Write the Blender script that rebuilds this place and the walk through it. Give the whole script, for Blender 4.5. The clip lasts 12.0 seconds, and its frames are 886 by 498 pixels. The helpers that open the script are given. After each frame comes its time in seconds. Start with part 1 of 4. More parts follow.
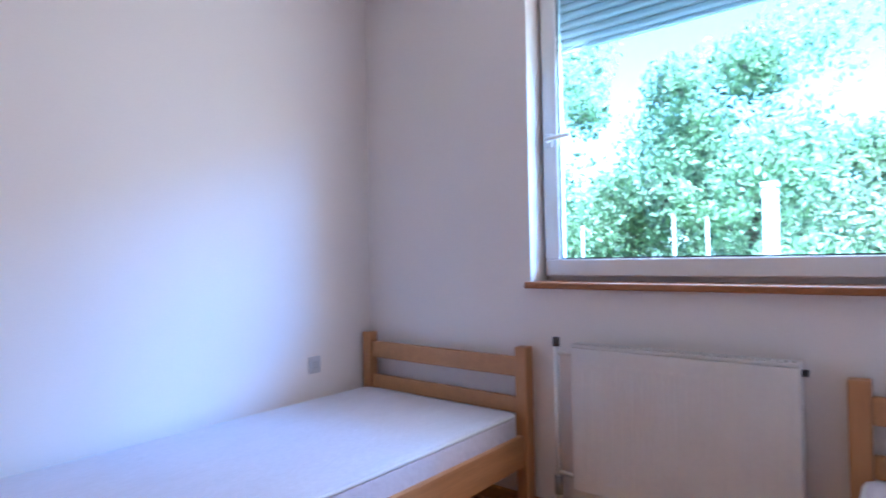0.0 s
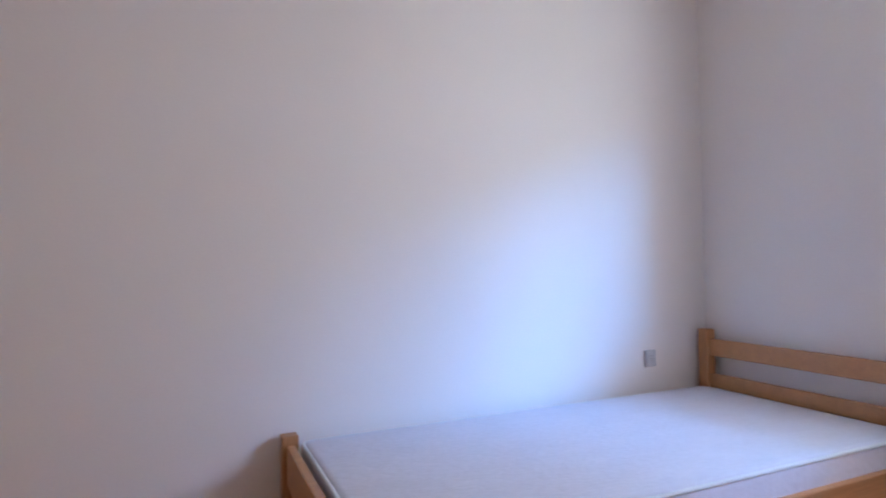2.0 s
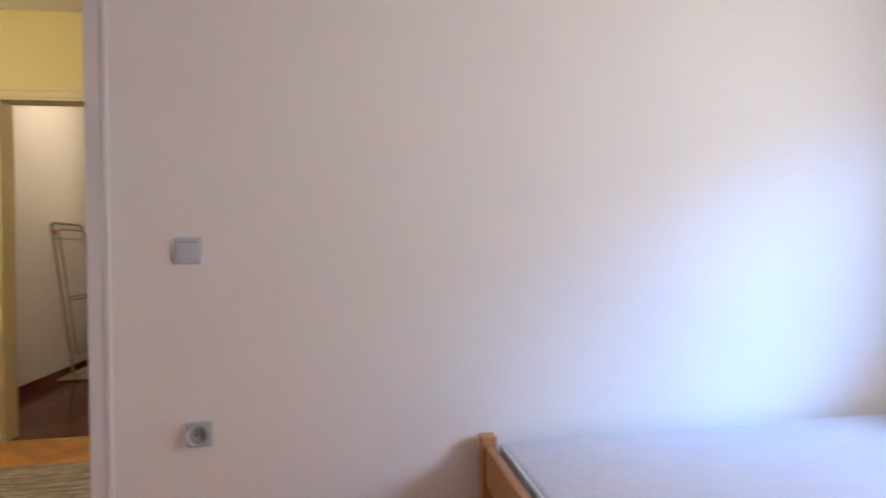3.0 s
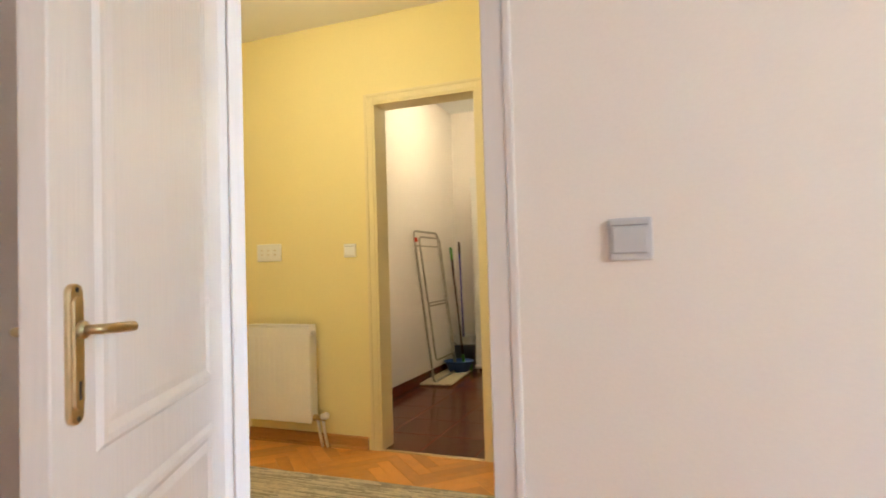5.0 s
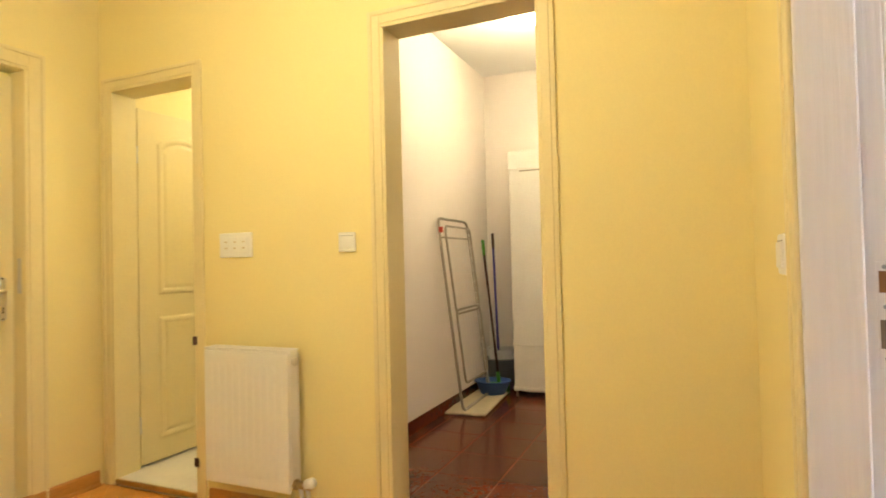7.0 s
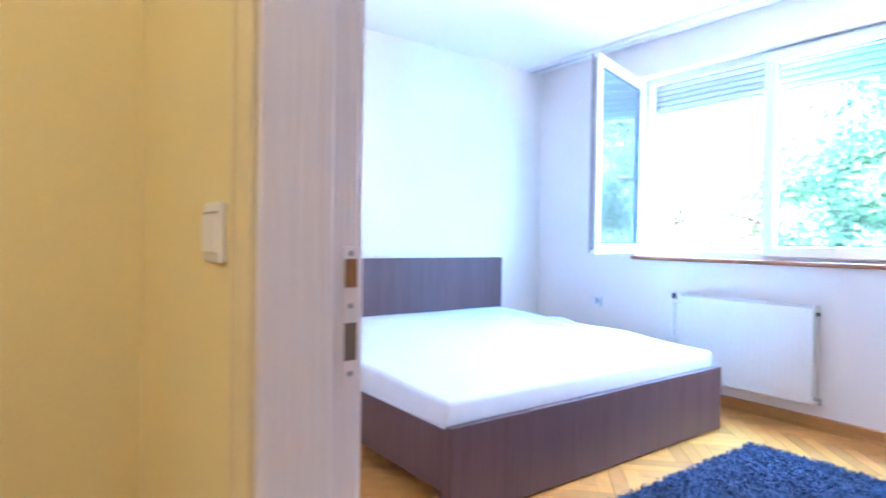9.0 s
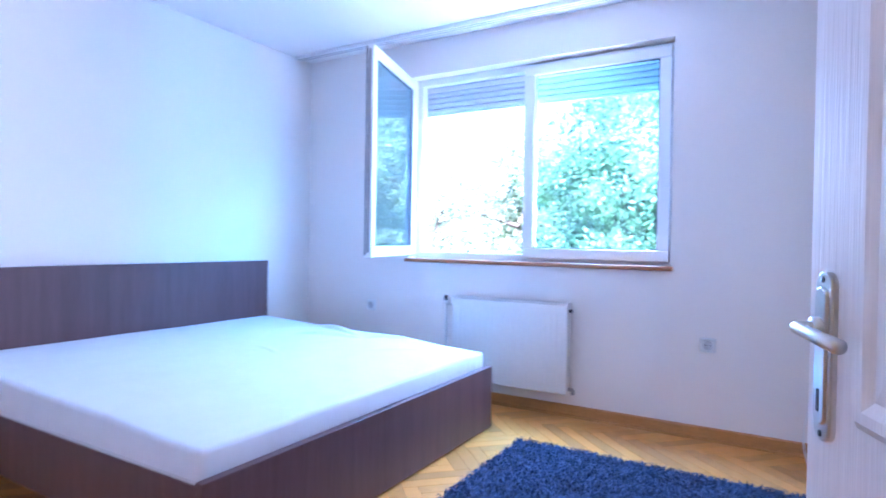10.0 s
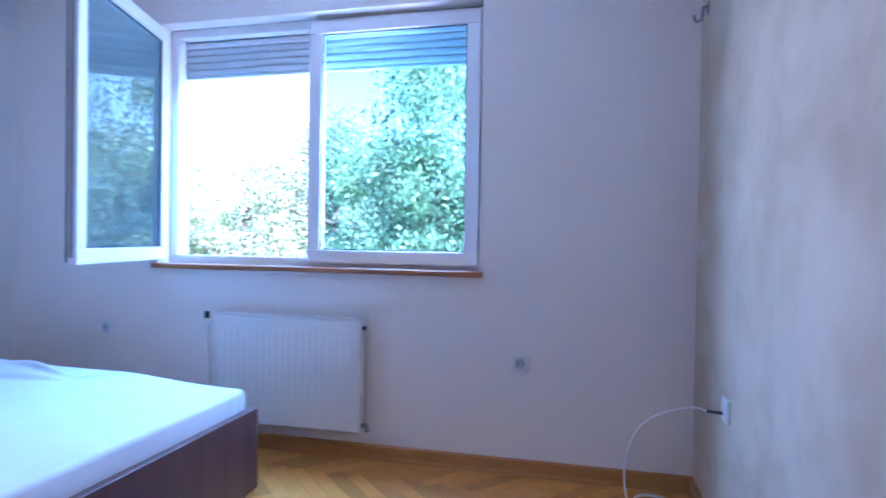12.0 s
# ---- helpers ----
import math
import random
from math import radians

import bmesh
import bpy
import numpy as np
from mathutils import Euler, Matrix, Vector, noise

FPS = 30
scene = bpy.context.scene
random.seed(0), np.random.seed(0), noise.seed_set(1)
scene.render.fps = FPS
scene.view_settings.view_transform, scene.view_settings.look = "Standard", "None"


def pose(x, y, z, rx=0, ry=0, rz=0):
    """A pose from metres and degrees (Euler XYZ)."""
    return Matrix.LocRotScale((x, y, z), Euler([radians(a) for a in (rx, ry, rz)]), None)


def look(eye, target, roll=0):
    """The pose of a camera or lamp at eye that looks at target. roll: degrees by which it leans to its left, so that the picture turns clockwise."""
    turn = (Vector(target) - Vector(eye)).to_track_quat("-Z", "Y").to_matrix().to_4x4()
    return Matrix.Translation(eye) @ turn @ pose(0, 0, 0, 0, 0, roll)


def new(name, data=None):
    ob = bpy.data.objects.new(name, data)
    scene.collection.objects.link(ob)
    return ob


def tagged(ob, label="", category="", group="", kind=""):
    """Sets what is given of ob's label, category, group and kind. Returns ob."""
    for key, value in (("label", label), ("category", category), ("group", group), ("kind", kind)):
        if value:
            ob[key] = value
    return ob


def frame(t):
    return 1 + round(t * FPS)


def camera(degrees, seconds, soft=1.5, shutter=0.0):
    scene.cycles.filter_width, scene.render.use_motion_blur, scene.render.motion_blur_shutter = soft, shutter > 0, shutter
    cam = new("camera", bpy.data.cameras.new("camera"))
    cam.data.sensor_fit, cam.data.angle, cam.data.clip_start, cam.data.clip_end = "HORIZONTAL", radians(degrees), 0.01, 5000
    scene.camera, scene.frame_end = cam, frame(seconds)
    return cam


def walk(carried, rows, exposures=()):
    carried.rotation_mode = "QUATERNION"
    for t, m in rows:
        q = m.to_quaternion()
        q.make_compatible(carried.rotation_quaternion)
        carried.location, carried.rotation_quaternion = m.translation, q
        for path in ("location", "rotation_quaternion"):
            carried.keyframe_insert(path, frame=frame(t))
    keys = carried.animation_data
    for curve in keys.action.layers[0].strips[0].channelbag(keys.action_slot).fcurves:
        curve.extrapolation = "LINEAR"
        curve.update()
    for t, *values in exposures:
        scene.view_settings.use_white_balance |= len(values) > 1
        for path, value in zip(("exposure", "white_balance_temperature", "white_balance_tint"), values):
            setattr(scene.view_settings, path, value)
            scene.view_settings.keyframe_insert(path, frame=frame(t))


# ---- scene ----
cam = camera(75.5, 12.0, soft=1.7, shutter=0.45)
PATH = [
    (0, (0.945, -2.205, 1.071), (2.49, -0.936, 1.1), -1.1),
    (0.5, (0.87, -2.176, 1.057), (2.25, -0.73, 1.097), -0.8),
    (1, (0.83, -2.182, 1.085), (2.005, -0.564, 1.109), -1.2),
    (1.5, (0.773, -2.165, 1.073), (1.733, -0.41, 1.101), -0.9),
    (2, (0.657, -2.09, 1.033), (1.472, -0.264, 1.087), -0.9),
    (2.5, (0.574, -2.061, 1.033), (1.198, -0.162, 1.099), -0.9),
    (3, (0.525, -1.965, 1.09), (0.842, 0.009, 1.093), -1.0),
    (3.6, (0.411, -1.873, 1.081), (0.378, 0.126, 1.097), -1.9),
    (5.3, (-0.008, -1.05, 1.057), (-0.807, 0.783, 1.107), -1.3),
    (5.5, (-0.062, -0.947, 1.11), (-0.883, 0.877, 1.132), -1.2),
    (6, (-0.226, -0.709, 1.133), (-1.05, 1.113, 1.141), -1.2),
    (6.3, (-0.302, -0.537, 1.098), (-1.132, 1.282, 1.125), -0.9),
    (6.5, (-0.345, -0.435, 1.124), (-1.166, 1.389, 1.14), -1.3),
    (7, (-0.401, -0.228, 1.081), (-1.194, 1.607, 1.123), -1.4),
    (7.2, (-0.424, -0.124, 1.074), (-1.114, 1.752, 1.117), -1.2),
    (8.8, (-0.464, 0.273, 1.077), (0.601, 1.965, 1.043), 0.7),
    (9, (-0.444, 0.294, 1.073), (0.743, 1.903, 1.039), 0.8),
    (9.2, (-0.394, 0.333, 1.083), (0.901, 1.857, 1.056), 0.2),
    (9.5, (-0.347, 0.382, 1.098), (1.1, 1.762, 1.057), 0.9),
    (10, (-0.243, 0.525, 1.092), (1.478, 1.542, 1.067), 0.9),
    (10.3, (-0.176, 0.559, 1.095), (1.593, 1.491, 1.074), 0.7),
    (10.5, (-0.127, 0.575, 1.089), (1.659, 1.475, 1.065), 0.8),
    (11, (0.1, 0.588, 1.08), (1.926, 1.403, 1.056), 0.9),
    (11.2, (0.22, 0.579, 1.088), (2.081, 1.312, 1.068), 0.9),
    (11.5, (0.319, 0.592, 1.082), (2.202, 1.233, 1.064), 0.9),
    (12, (0.525, 0.608, 1.109), (2.472, 1.068, 1.086), 0.9),
]
walk(cam, [(t, look(eye, target, roll)) for t, eye, target, roll in PATH],
     exposures=((0, 3.12, 5060, 22), (0.5, 3.35, 5180, 24), (1, 3.38, 5180, 21), (1.5, 3.14, 5180, 20), (2, 3.1, 5280, 19), (2.5, 3.33, 5470, 18), (3, 3.48, 5680, 17), (3.6, 3.71, 5880, 15), (5.5, 4.43, 6060, 8), (6.5, 4.57, 6300, 9), (7.2, 4.7, 6300, 8), (8.8, 4.38, 5250, 20), (9.5, 3.98, 4850, 28), (10.2, 3.56, 4720, 32), (11, 3.22, 4720, 33), (12, 2.84, 4720, 31)))

# ---- world, sun, lamps ----
world = bpy.data.worlds.new("world")
scene.world = world
world.use_nodes = True
wn = world.node_tree.nodes
sky = wn.new("ShaderNodeTexSky")
sky.sky_type = "NISHITA"
sky.sun_disc = False
sky.sun_elevation = radians(52)
sky.sun_rotation = radians(235)
sky.air_density, sky.dust_density, sky.ozone_density = 1.0, 1.5, 1.5
world.node_tree.links.new(sky.outputs[0], wn["Background"].inputs[0])
wn["Background"].inputs[1].default_value = 0.15


def lamp(name, kind, m, energy, color, **extra):
    data = bpy.data.lights.new(name, kind)
    data.energy, data.color = energy, color
    if kind == "SUN":
        data.angle = extra["angle"]
    elif kind == "AREA":
        data.shape = "RECTANGLE"
        data.size, data.size_y = extra["size"], extra["size_y"]
    else:
        data.shadow_soft_size = extra["radius"]
    ob = new(name, data)
    ob.matrix_world = m
    return ob


lamp("sun", "SUN", look((-6, -4, 9.5), (0, 0, 0)), 5.0, (1.0, 0.95, 0.86), angle=radians(0.5))
# added area lamps as open sky above tree tops, steeper sky above bedroom window
lamp("sky_fill_over_trees", "AREA", look((9.0, -13.5, 5.75), (2.0, -13.5, 2.6)), 660, (0.16, 0.49, 1.0), size=14.0, size_y=2.8)
lamp("sky_fill_bedroom", "AREA", look((4.05, 2.0, 2.80), (2.2, 2.05, 1.0)), 34, (0.25, 0.67, 1.0), size=2.4, size_y=0.8)
# added area lamps in the two window openings, standing in for sunny garden light
lamp("garden_fill_small_room", "AREA", look((3.22, -1.60, 1.52), (1.2, -1.3, 1.35)), 3.5, (1.0, 0.87, 0.76), size=1.15, size_y=0.95)
lamp("garden_fill_bedroom", "AREA", look((3.47, 1.52, 1.52), (1.5, 2.35, 1.40)), 6.4, (0.84, 0.87, 1.0), size=0.72, size_y=0.95)
# hall and storage lamps; the bathroom bulb is added, unseen, to light its door
lamp("hall_bulb", "POINT", pose(-1.55, 0.55, 2.22), 1.2, (1.0, 0.84, 0.55), radius=0.09)
lamp("storage_bulb", "POINT", pose(-1.33, 3.38, 2.46), 1.0, (1.0, 0.81, 0.47), radius=0.08)
lamp("bath_fill", "POINT", pose(-2.55, 2.9, 2.2), 0.85, (1.0, 0.86, 0.55), radius=0.1)


# ---- materials ----
def mat(name, color, rough=0.6, metal=0.0, var=0.06, scale=6.0, bump=0.02, bscale=60.0, stretch=(1, 1, 1), spec=0.5, island=0.0, rnd=0.0):
    """Painted or grained surface: colour varied at two scales, with fine relief."""
    m = bpy.data.materials.new(name)
    m.use_nodes = True
    nt = m.node_tree
    n, ln = nt.nodes, nt.links
    b = n["Principled BSDF"]
    b.inputs["Roughness"].default_value, b.inputs["Metallic"].default_value = rough, metal
    b.inputs["Specular IOR Level"].default_value = spec
    tc = n.new("ShaderNodeTexCoord")
    mp = n.new("ShaderNodeMapping")
    mp.inputs["Scale"].default_value = stretch
    ln.new(tc.outputs["Object"], mp.inputs[0])
    big, small = n.new("ShaderNodeTexNoise"), n.new("ShaderNodeTexNoise")
    big.inputs["Scale"].default_value, small.inputs["Scale"].default_value = scale, bscale
    big.inputs["Detail"].default_value, small.inputs["Detail"].default_value = 4, 3
    ln.new(mp.outputs[0], big.inputs["Vector"])
    ln.new(mp.outputs[0], small.inputs["Vector"])
    add = n.new("ShaderNodeMath")
    add.operation = "ADD"
    ln.new(big.outputs[0], add.inputs[0])
    ln.new(small.outputs[0], add.inputs[1])
    src = add.outputs[0]
    if island or rnd:
        info = n.new("ShaderNodeNewGeometry") if island else n.new("ShaderNodeObjectInfo")
        out = info.outputs["Random Per Island"] if island else info.outputs["Random"]
        mul = n.new("ShaderNodeMath")
        mul.operation = "MULTIPLY_ADD"
        mul.inputs[1].default_value, mul.inputs[2].default_value = island or rnd, -0.5 * (island or rnd)
        ln.new(out, mul.inputs[0])
        a2 = n.new("ShaderNodeMath")
        a2.operation = "ADD"
        ln.new(src, a2.inputs[0])
        ln.new(mul.outputs[0], a2.inputs[1])
        src = a2.outputs[0]
    ramp = n.new("ShaderNodeMapRange")
    ramp.inputs["From Min"].default_value, ramp.inputs["From Max"].default_value = 0.6, 1.4
    ramp.inputs["To Min"].default_value, ramp.inputs["To Max"].default_value = 1 - var, 1 + var
    ln.new(src, ramp.inputs[0])
    mixv = n.new("ShaderNodeVectorMath")
    mixv.operation = "SCALE"
    mixv.inputs[0].default_value = color
    ln.new(ramp.outputs[0], mixv.inputs["Scale"])
    ln.new(mixv.outputs[0], b.inputs["Base Color"])
    if bump:
        bp = n.new("ShaderNodeBump")
        bp.inputs["Strength"].default_value, bp.inputs["Distance"].default_value = min(1.0, bump * 10), bump * 0.05
        ln.new(small.outputs[0], bp.inputs["Height"])
        ln.new(bp.outputs[0], b.inputs["Normal"])
    return m


def glass(name):
    m = bpy.data.materials.new(name)
    m.use_nodes = True
    n, ln = m.node_tree.nodes, m.node_tree.links
    n.remove(n["Principled BSDF"])
    tr, gl, mx, fr, pw = n.new("ShaderNodeBsdfTransparent"), n.new("ShaderNodeBsdfGlossy"), n.new("ShaderNodeMixShader"), n.new("ShaderNodeLayerWeight"), n.new("ShaderNodeMath")
    ad = n.new("ShaderNodeMath")
    tr.inputs[0].default_value = (0.75, 0.935, 1.0, 1)
    gl.inputs["Roughness"].default_value = 0.01
    pw.operation, ad.operation = "POWER", "MULTIPLY_ADD"
    pw.inputs[1].default_value, ad.inputs[1].default_value, ad.inputs[2].default_value = 4.0, 0.9, 0.05
    ln.new(fr.outputs["Facing"], pw.inputs[0])
    ln.new(pw.outputs[0], ad.inputs[0])
    ln.new(ad.outputs[0], mx.inputs[0])
    ln.new(tr.outputs[0], mx.inputs[1])
    ln.new(gl.outputs[0], mx.inputs[2])
    ln.new(mx.outputs[0], n["Material Output"].inputs[0])
    return m


def glow(name, color, strength):
    m = bpy.data.materials.new(name)
    m.use_nodes = True
    b = m.node_tree.nodes["Principled BSDF"]
    b.inputs["Emission Color"].default_value = (*color, 1)
    b.inputs["Emission Strength"].default_value = strength
    b.inputs["Base Color"].default_value = (*color, 1)
    return m


def patchy(name, dark, light):
    """Old distemper, wiped and stained: two tones in soft clouds, finer blotches and trowel marks."""
    m = mat(name, light, 0.88, 0, 0.05, 3.0, 0.03, 60)
    n, ln = m.node_tree.nodes, m.node_tree.links
    b = n["Principled BSDF"]
    tc = n.new("ShaderNodeTexCoord")
    cloud, blot = n.new("ShaderNodeTexNoise"), n.new("ShaderNodeTexNoise")
    for tx, sc, det, dist in ((cloud, 1.7, 4, 0.15), (blot, 7.0, 5, 0.3)):
        tx.inputs["Scale"].default_value, tx.inputs["Detail"].default_value, tx.inputs["Distortion"].default_value = sc, det, dist
        ln.new(tc.outputs["Object"], tx.inputs["Vector"])
    mix = n.new("ShaderNodeMath")
    mix.operation = "MULTIPLY_ADD"
    mix.inputs[1].default_value = 0.45
    ln.new(blot.outputs[0], mix.inputs[0])
    ln.new(cloud.outputs[0], mix.inputs[2])
    ramp = n.new("ShaderNodeMapRange")
    ramp.interpolation_type = "SMOOTHSTEP"
    ramp.inputs["From Min"].default_value, ramp.inputs["From Max"].default_value = 0.48, 0.98
    ln.new(mix.outputs[0], ramp.inputs[0])
    tone = n.new("ShaderNodeMix")
    tone.data_type = "RGBA"
    tone.inputs[6].default_value, tone.inputs[7].default_value = (*dark, 1), (*light, 1)
    ln.new(ramp.outputs[0], tone.inputs[0])
    ln.new(tone.outputs[2], b.inputs["Base Color"])
    return m


def leafy(name, color):
    # wide tone swings at clump scale paint shaded hollows among bright leaves
    m = mat(name, color, 0.45, 0, 0.75, 0.9, 0, 5, island=0.6)
    n, ln = m.node_tree.nodes, m.node_tree.links
    b = n["Principled BSDF"]
    tl, mx = n.new("ShaderNodeBsdfTranslucent"), n.new("ShaderNodeMixShader")
    ln.new(b.inputs["Base Color"].links[0].from_socket, tl.inputs[0])
    mx.inputs[0].default_value = 0.5
    ln.new(b.outputs[0], mx.inputs[1])
    ln.new(tl.outputs[0], mx.inputs[2])
    ln.new(mx.outputs[0], n["Material Output"].inputs[0])
    return m


M_WHITE = mat("wall_paint_white", (0.86, 0.80, 0.75), 0.85, 0, 0.03, 1.6, 0.02, 140)
M_WORN = patchy("wall_paint_patchy", (0.48, 0.38, 0.26), (0.66, 0.56, 0.43))
M_YELLOW = mat("wall_paint_yellow", (0.80, 0.69, 0.34), 0.75, 0, 0.03, 1.6, 0.02, 140)
M_CEIL = mat("ceiling_paint", (0.82, 0.81, 0.79), 0.9, 0, 0.02, 1.2, 0.015, 120)
M_CREAM = mat("cream_lacquer", (0.74, 0.64, 0.36), 0.42, 0, 0.04, 4, 0.01, 90)
M_LACQ = mat("white_lacquer", (0.78, 0.735, 0.715), 0.38, 0, 0.03, 3, 0.05, 110, (1, 1, 0.05))
M_PVC = mat("white_pvc", (0.82, 0.82, 0.83), 0.3, 0, 0.02, 4, 0, 60)
M_PLAST = mat("white_plastic", (0.80, 0.80, 0.79), 0.35, 0, 0.02, 8, 0, 60)
M_PLATE = mat("light_grey_plastic", (0.56, 0.56, 0.58), 0.35, 0, 0.02, 8, 0, 60)
M_RAD = mat("radiator_enamel", (0.78, 0.76, 0.73), 0.35, 0, 0.03, 5, 0.01, 60)
M_SHUT = mat("shutter_slat_plastic", (0.62, 0.66, 0.68), 0.45, 0, 0.06, 6, 0.01, 50, (1, 0.2, 1))
M_DARKP = mat("black_plastic", (0.03, 0.03, 0.035), 0.45, 0, 0.1, 12, 0, 60)
M_BEECH = mat("beech_wood", (0.50, 0.25, 0.10), 0.45, 0, 0.16, 5, 0.02, 30, (0.35, 6, 6))
M_BEECHZ = mat("beech_wood_upright", (0.48, 0.235, 0.095), 0.45, 0, 0.16, 5, 0.02, 30, (6, 6, 0.35))
M_WENGE = mat("dark_oak_laminate", (0.105, 0.056, 0.054), 0.40, 0, 0.30, 2.5, 0.015, 16, (9, 9, 0.35))
M_PARQ = mat("oak_parquet", (0.62, 0.275, 0.055), 0.30, 0, 0.20, 3, 0.01, 30, (5, 5, 5), rnd=0.9)
M_PARQJ = mat("oak_parquet_far", (0.62, 0.275, 0.055), 0.30, 0, 0.20, 3, 0.01, 30, (5, 5, 5), island=0.9)
M_JOINT = mat("parquet_joint", (0.26, 0.12, 0.04), 0.7, 0, 0.1, 8, 0, 40)
M_BASE = mat("oak_baseboard", (0.46, 0.22, 0.06), 0.35, 0, 0.18, 4, 0.01, 25, (2, 2, 8))
M_SILL = mat("varnished_sill_wood", (0.36, 0.14, 0.05), 0.35, 0, 0.15, 4, 0.01, 30)
M_TILE = mat("red_brown_tile", (0.125, 0.029, 0.012), 0.18, 0, 0.35, 3.5, 0.004, 40, rnd=0.4, spec=0.45)
M_GROUT = mat("tile_grout", (0.20, 0.08, 0.035), 0.8, 0, 0.1, 10, 0, 60)
M_BTILE = mat("white_floor_tile", (0.76, 0.74, 0.70), 0.25, 0, 0.05, 4, 0, 30)
M_MATT = mat("quilted_mattress_fabric", (0.70, 0.69, 0.76), 0.9, 0, 0.05, 6, 0.07, 34, (1.0, 2.5, 1))
M_SHEET = mat("white_bed_sheet", (0.72, 0.74, 0.75), 0.9, 0, 0.03, 3, 0.05, 12)
M_STEEL = mat("brushed_nickel", (0.62, 0.60, 0.57), 0.28, 1.0, 0.06, 6, 0.01, 60)
M_BRASS = mat("worn_brass", (0.55, 0.43, 0.25), 0.32, 1.0, 0.15, 8, 0.01, 60)
M_ALU = mat("aluminium_tube", (0.42, 0.38, 0.32), 0.35, 1.0, 0.1, 8, 0, 60)
M_BLUEP = mat("blue_plastic", (0.05, 0.13, 0.40), 0.4, 0, 0.08, 8, 0, 60)
M_GREYP = mat("grey_plastic", (0.30, 0.30, 0.31), 0.45, 0, 0.08, 8, 0, 60)
M_PURP = mat("blue_violet_handle", (0.06, 0.05, 0.30), 0.4, 0, 0.05, 8, 0, 60)
M_BROWNH = mat("dark_brown_handle", (0.07, 0.03, 0.025), 0.45, 0, 0.05, 8, 0, 60)
M_GREENP = mat("green_plastic", (0.10, 0.36, 0.05), 0.4, 0, 0.05, 8, 0, 60)
M_REDP = mat("red_plastic", (0.5, 0.04, 0.02), 0.4, 0, 0.05, 8, 0, 60)
M_CLOTH = mat("cream_floor_cloth", (0.56, 0.49, 0.32), 0.95, 0, 0.1, 12, 0.1, 90)
M_FABRIC = mat("white_nonwoven_fabric", (0.80, 0.78, 0.74), 0.9, 0, 0.04, 5, 0.06, 60)
M_RUGB = mat("dark_blue_shag", (0.056, 0.080, 0.160), 0.95, 0, 0.5, 8, 0, 60, island=1.2)
M_RUGBB = mat("blue_rug_backing", (0.03, 0.04, 0.10), 0.95, 0, 0.3, 10, 0.1, 90)
M_RUGW = mat("grey_beige_weft", (0.50, 0.43, 0.32), 0.95, 0, 0.34, 14, 0.1, 60, island=0.9)
M_BARK = mat("bark", (0.10, 0.075, 0.05), 0.9, 0, 0.3, 6, 0.2, 20)
M_LEAF = leafy("green_leaves", (0.28, 0.37, 0.20))
M_LEAF2 = leafy("light_green_leaves", (0.36, 0.41, 0.26))
M_GROUND = mat("garden_grass", (0.07, 0.11, 0.035), 0.95, 0, 0.4, 0.8, 0.1, 8)
M_FACADE = mat("house_render", (0.62, 0.58, 0.52), 0.9, 0, 0.08, 0.8, 0.05, 30)
M_POST = mat("white_post_paint", (0.8, 0.8, 0.78), 0.5, 0, 0.05, 4, 0, 60)
# base colour already holds the shade inside a latch recess
M_HOLE = mat("bare_wood_in_shadow", (0.17, 0.13, 0.10), 0.8, 0, 0.15, 9, 0.02, 50)
M_STAKE = mat("weathered_stake_wood", (0.34, 0.32, 0.29), 0.8, 0, 0.2, 5, 0.03, 40, (4, 4, 0.5))
M_GLASS = glass("window_glass")
M_LAMPG = glow("lamp_glass", (1.0, 0.85, 0.6), 0.5)


# ---- mesh helpers ----
def part(name, bm, material, parent=None, label="", smooth=False):
    me = bpy.data.meshes.new(name)
    bm.normal_update()
    bm.to_mesh(me)
    bm.free()
    me.materials.append(material)
    if smooth:
        for p in me.polygons:
            p.use_smooth = True
    ob = new(name, me)
    if parent is not None:
        ob.parent = parent
    if label:
        tagged(ob, label)
    return ob


def thing(name, label, category, m=None, group="", kind=""):
    ob = new(name)
    ob.empty_display_size = 0.05
    if m is not None:
        ob.matrix_world = m
    return tagged(ob, label, category, group, kind)


def add_box(bm, lo, hi, bevel=0.0, seg=1, m=None):
    lo, hi = Vector(lo), Vector(hi)
    c, s = (lo + hi) / 2, hi - lo
    g = bmesh.ops.create_cube(bm, size=1.0, matrix=Matrix.Translation(c) @ Matrix.Diagonal((s.x, s.y, s.z, 1)))
    if bevel:
        edges = list({e for v in g["verts"] for e in v.link_edges})
        r = bmesh.ops.bevel(bm, geom=edges, offset=bevel, segments=seg, affect="EDGES", profile=0.5)
        verts = list({v for f in r["faces"] for v in f.verts} | {v for v in g["verts"] if v.is_valid})
    else:
        verts = g["verts"]
    if m is not None:
        bmesh.ops.transform(bm, matrix=m, verts=verts)
    return bm


def box(lo, hi, bevel=0.0, seg=1, m=None):
    return add_box(bmesh.new(), lo, hi, bevel, seg, m)


